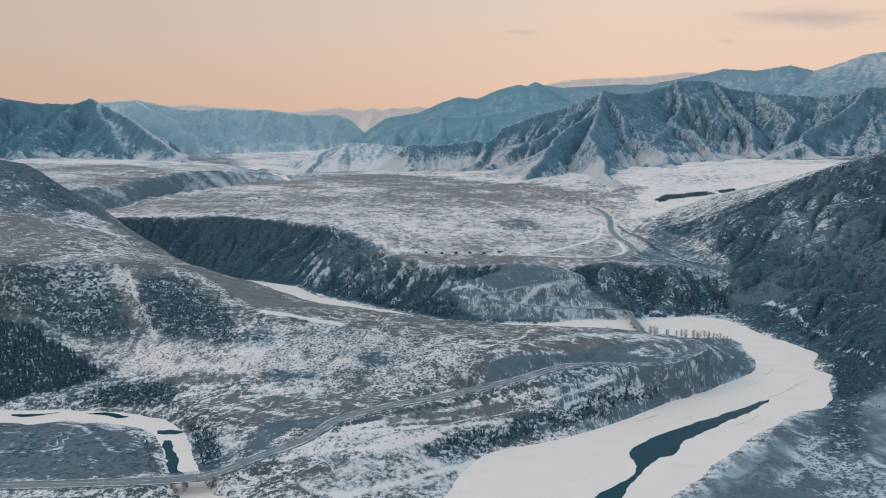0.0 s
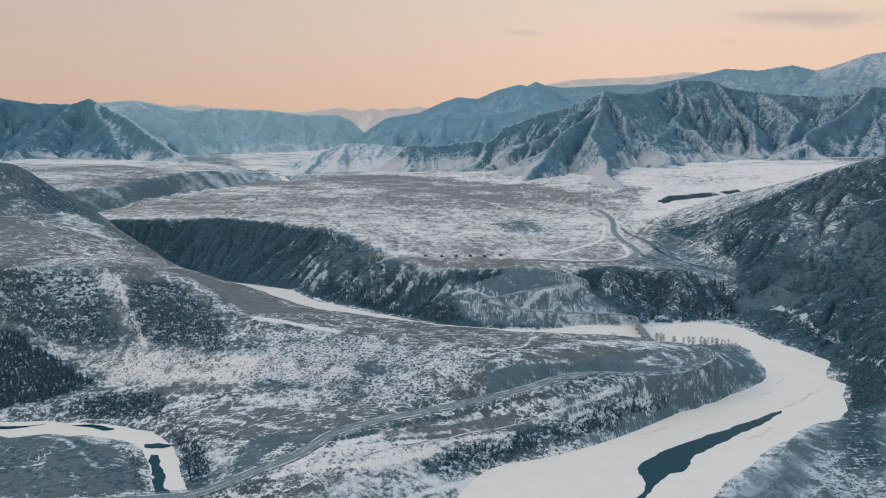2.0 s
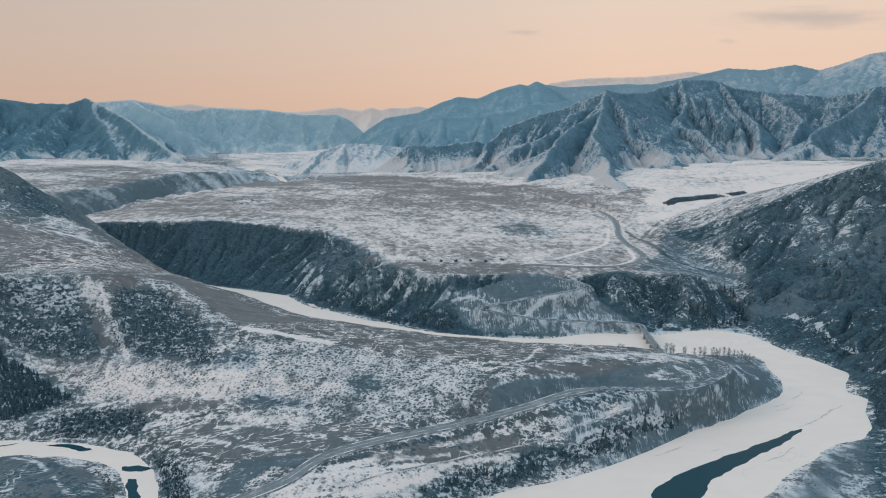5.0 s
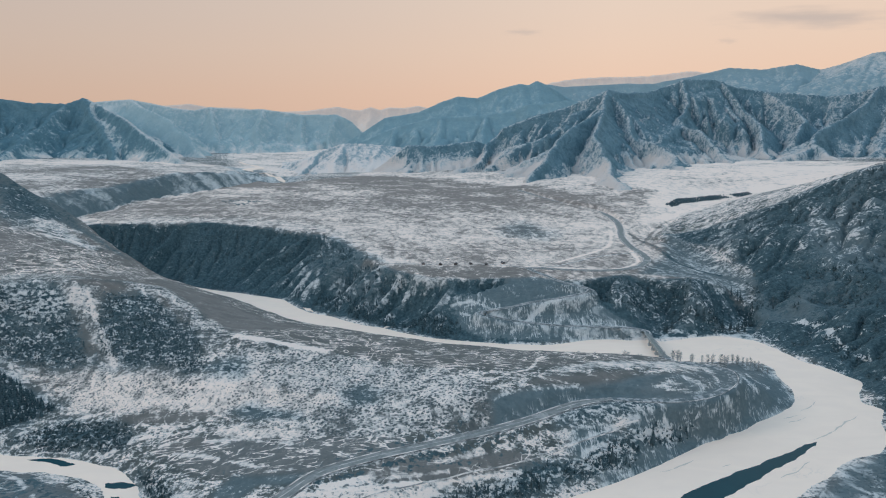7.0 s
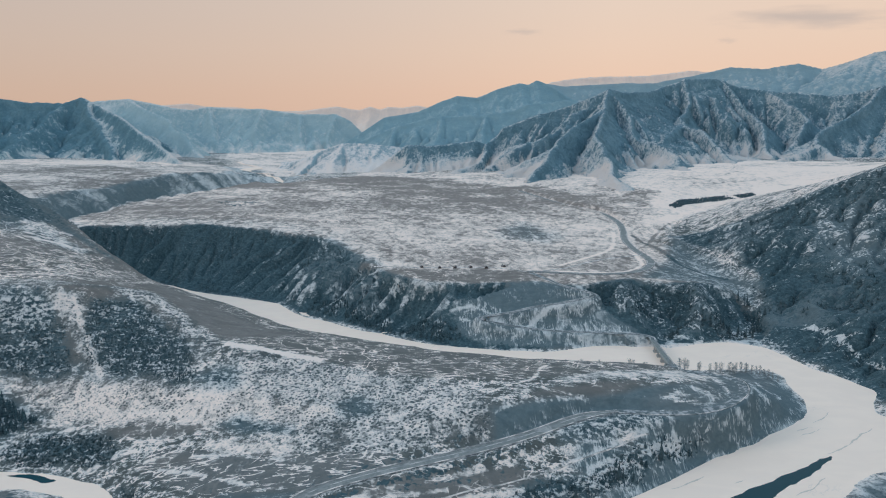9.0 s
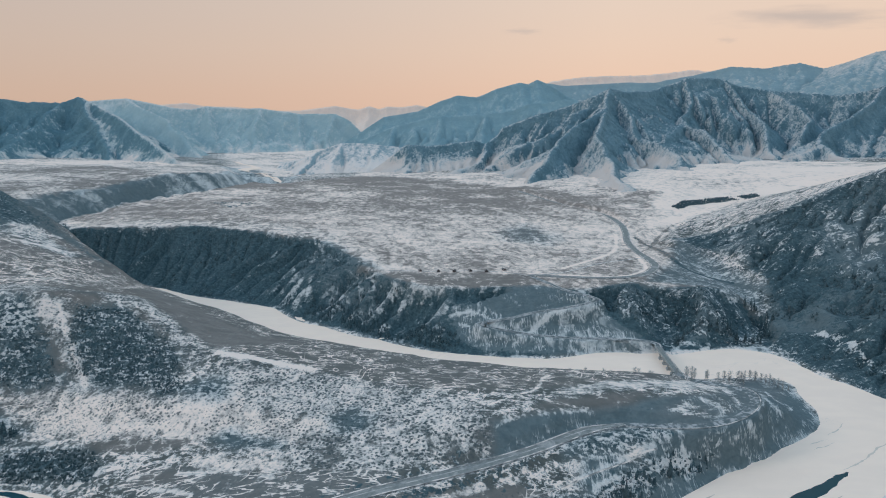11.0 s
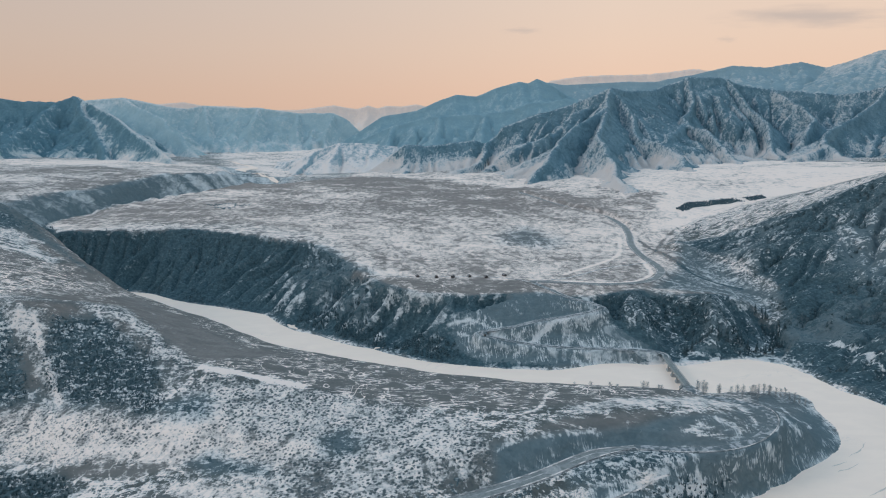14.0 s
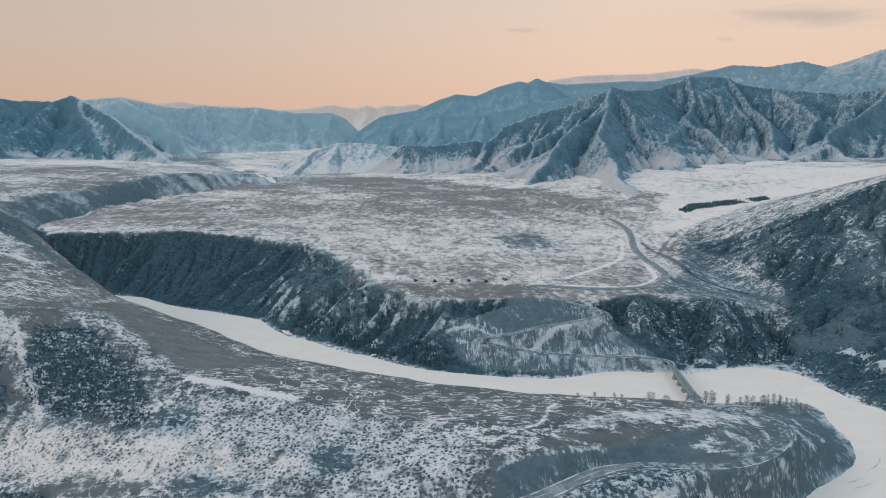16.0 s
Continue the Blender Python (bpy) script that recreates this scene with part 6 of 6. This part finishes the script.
def bare_tree(seed, high):
    """A leafless poplar: a tapered trunk, limbs, and a crown of fine twigs."""
    rng = random.Random(seed)
    root = tagged(new("poplar"), "leafless grey poplar on the snowy river bank", "tree", "poplars on the river bank")
    bm = bmesh.new()
    limb(bm, (0, 0, -1.5), (0.1, 0, high * 0.45), 0.24, 0.15, 7)
    limb(bm, (0.1, 0, high * 0.45), (0.0, 0.2, high * 0.95), 0.15, 0.03, 6)
    part("trunk", bm, M_BARK, root)
    limbs, twigs = bmesh.new(), bmesh.new()
    for k in range(60):
        z0 = high * rng.uniform(0.10, 0.86)
        a = rng.uniform(0, 6.283)
        out = high * rng.uniform(0.10, 0.30) * math.sin(math.pi * min(1.0, 0.12 + 0.86 * z0 / high)) ** 0.7
        tip = Vector((out * math.cos(a), out * math.sin(a), z0 + high * rng.uniform(0.06, 0.18)))
        limb(limbs, (0.05, 0, z0), tip, 0.035, 0.012, 4)
        for _ in range(20):
            s = Vector((0.05, 0, z0)).lerp(tip, rng.uniform(0.25, 1.0))
            e = s + Vector((rng.uniform(-1, 1), rng.uniform(-1, 1), rng.uniform(0.2, 2.2))) * high * 0.07
            w = Vector((rng.uniform(-1, 1), rng.uniform(-1, 1), 0)).normalized() * 0.036
            twigs.faces.new([twigs.verts.new(s - w), twigs.verts.new(s + w), twigs.verts.new(e)])
    part("limbs", limbs, M_BARK, root)
    part("crown", twigs, M_TWIG, root, "fine leafless twigs")
    return root


def big_conifer(seed, high):
    """A tall spruce: trunk and drooping tiers of ragged branches."""
    rng = random.Random(seed)
    root = tagged(new("spruce"), "tall dark spruce at the edge of the frozen river", "tree", "spruces on the river bank")
    bm = bmesh.new()
    limb(bm, (0, 0, -1.0), (0, 0, high * 0.98), 0.28, 0.03, 7)
    part("trunk", bm, M_BARK, root)
    bm = bmesh.new()
    for tier in range(15):
        z0 = high * (0.10 + 0.058 * tier)
        r = high * 0.17 * (1 - tier / 15.5) * rng.uniform(0.85, 1.15)
        for k in range(11):
            a = k * 6.283 / 11 + rng.uniform(-0.3, 0.3)
            d = Vector((math.cos(a), math.sin(a), 0))
            q = Vector((-d.y, d.x, 0)) * r * 0.24
            tip = d * r * rng.uniform(0.75, 1.15) + Vector((0, 0, z0 - r * 0.35))
            top = Vector((0, 0, z0 + high * 0.06))
            mid = d * r * 0.55 + Vector((0, 0, z0 + high * 0.005))
            v = [bm.verts.new(p) for p in (top, mid - q, tip, mid + q)]
            bm.faces.new((v[0], v[1], v[2]))
            bm.faces.new((v[0], v[2], v[3]))
    part("crown", bm, M_NEEDLE, root, "dark needles in ragged tiers")
    return root


def stand(ob, x, y, size, turn):
    z = float(ground_height(np.array([float(x)]), np.array([float(y)]))[0])
    return pose(x, y, z - 0.2, 0, 0, turn) @ Matrix.Scale(size, 4)


POPLARS = [(122, 676, 0.6), (136, 674, 0.8), (145, 677, 0.5), (153, 675, 0.75), (160, 678, 0.7), (182, 674, 0.9), (186, 676, 0.8), (195, 673, 0.75), (199, 676, 0.8), (222, 678, 0.7),
           (231, 676, 0.9), (234, 672, 0.95), (239, 678, 0.7), (248, 674, 0.75), (251, 678, 0.8), (258, 671, 0.6), (265, 674, 0.9), (268, 670, 0.95), (279, 676, 0.95), (282, 671, 0.8),
           (289, 690, 0.7), (296, 698, 0.6), (299, 694, 0.85), (302, 690, 0.85), (305, 694, 0.6), (307, 688, 0.75), (309, 684, 0.7), (312, 682, 0.75), (314, 678, 0.65), (316, 674, 0.7), (318, 670, 0.6), (321, 666, 0.6),
           (-205, 838, 0.55), (-198, 832, 0.6), (-190, 826, 0.6), (-183, 822, 0.5), (-170, 812, 0.6), (-212, 843, 0.6)]
kinds = [bare_tree(40 + k, h) for k, h in enumerate((15.0, 12.5, 13.5))]
rng = random.Random(5)
for k, (x, y, tall) in enumerate(POPLARS):
    size, turn = tall * rng.uniform(0.92, 1.08), rng.uniform(0, 360)
    if k < 3:
        kinds[k].matrix_world = stand(None, x, y, size, turn)
    else:
        copy_thing(kinds[k % 3], stand(None, x, y, size, turn) @ Matrix.Scale(1 / kinds[k % 3].scale.x, 4))
SPRUCES = [(120, 486), (66, 461), (156, 509), (52, 456), (23, 447), (97, 474), (36, 449), (124, 489), (70, 464), (110, 482), (88, 470), (140, 500), (60, 460), (30, 450), (10, 441), (164, 514)]
kinds = [big_conifer(60 + k, h) for k, h in enumerate((15.0, 12.0))]
for k, (x, y) in enumerate(SPRUCES):
    size, turn = (rng.uniform(0.9, 1.15) if k < 3 else rng.uniform(0.4, 0.75)), rng.uniform(0, 360)
    if k < 2:
        kinds[k].matrix_world = stand(None, x, y, size, turn)
    else:
        copy_thing(kinds[k % 2], stand(None, x, y, size, turn) @ Matrix.Scale(1 / kinds[k % 2].scale.x, 4))


# tall spruces below the knolls on the far bank
kx, ky, _ = scatter(KNOB_FOOT, 6.2, 32, 0.1)
far_spruces = [big_conifer(70 + k, h) for k, h in enumerate((12.0, 10.0))]
for ob in far_spruces:
    tagged(ob, "slender dark spruce below the wooded knolls", "tree", "spruces below the knolls")
for k, (x, y) in enumerate(zip(kx, ky)):
    size, turn = rng.uniform(0.6, 1.1), rng.uniform(0, 360)
    if k < 2:
        far_spruces[k].matrix_world = stand(None, x, y, size, turn)
    else:
        copy_thing(far_spruces[k % 2], stand(None, x, y, size, turn) @ Matrix.Scale(1 / far_spruces[k % 2].scale.x, 4))


# ---- huts on the terrace ----
M_LOG = Mat("dark_logs")
M_LOG = M_LOG.colour(M_LOG.mix(M_LOG.noise(1.5, 4), (0.055, 0.05, 0.05), (0.11, 0.095, 0.09)))
M_ROOF = Mat("dark_roof")
M_ROOF = M_ROOF.colour(M_ROOF.mix(M_ROOF.band(M_ROOF.noise(0.7, 4), 0.45, 0.65), (0.06, 0.07, 0.08), (0.34, 0.34, 0.35)))


def hut(wide, deep, high):
    """A small log hut with a steep gabled roof and a door."""
    root = tagged(new("hut"), "small dark log hut with a gabled roof on the terrace", "hut", "huts on the terrace")
    bm = bmesh.new()
    box(bm, -wide / 2, wide / 2, -deep / 2, deep / 2, -1.0, high)
    for s in (-1, 1):
        v = [bm.verts.new(p) for p in ((-wide / 2, s * deep / 2, high), (wide / 2, s * deep / 2, high), (0, s * deep / 2, high + wide * 0.42))]
        bm.faces.new(v)
    part("wall", bm, M_LOG, root)
    for s in (-1, 1):
        bm = bmesh.new()
        slope = Matrix.Translation((s * wide * 0.29, 0, high + wide * 0.2)) @ pose(0, 0, 0, 0, s * 40, 0)
        bmesh.ops.create_cube(bm, size=1.0, matrix=slope @ Matrix.Diagonal((wide * 0.78, deep + 1.0, 0.22, 1)))
        part("roof", bm, M_ROOF, root)
    bm = bmesh.new()
    box(bm, -0.5, 0.5, -deep / 2 - 0.06, -deep / 2 - 0.004, -0.2, 1.9)
    part("door", bm, M_ROOF, root)
    return root


HUTS = [(-25, 933, 12), (-1, 931, 5), (20, 933, -15), (41, 936, 10), (62, 933, 0), (86, 942, 25)]
first = hut(3.8, 5.2, 1.5)
for k, (x, y, turn) in enumerate(HUTS):
    place = stand(None, x, y, 1.0, turn)
    if k == 0:
        first.matrix_world = place
    else:
        copy_thing(first, place)
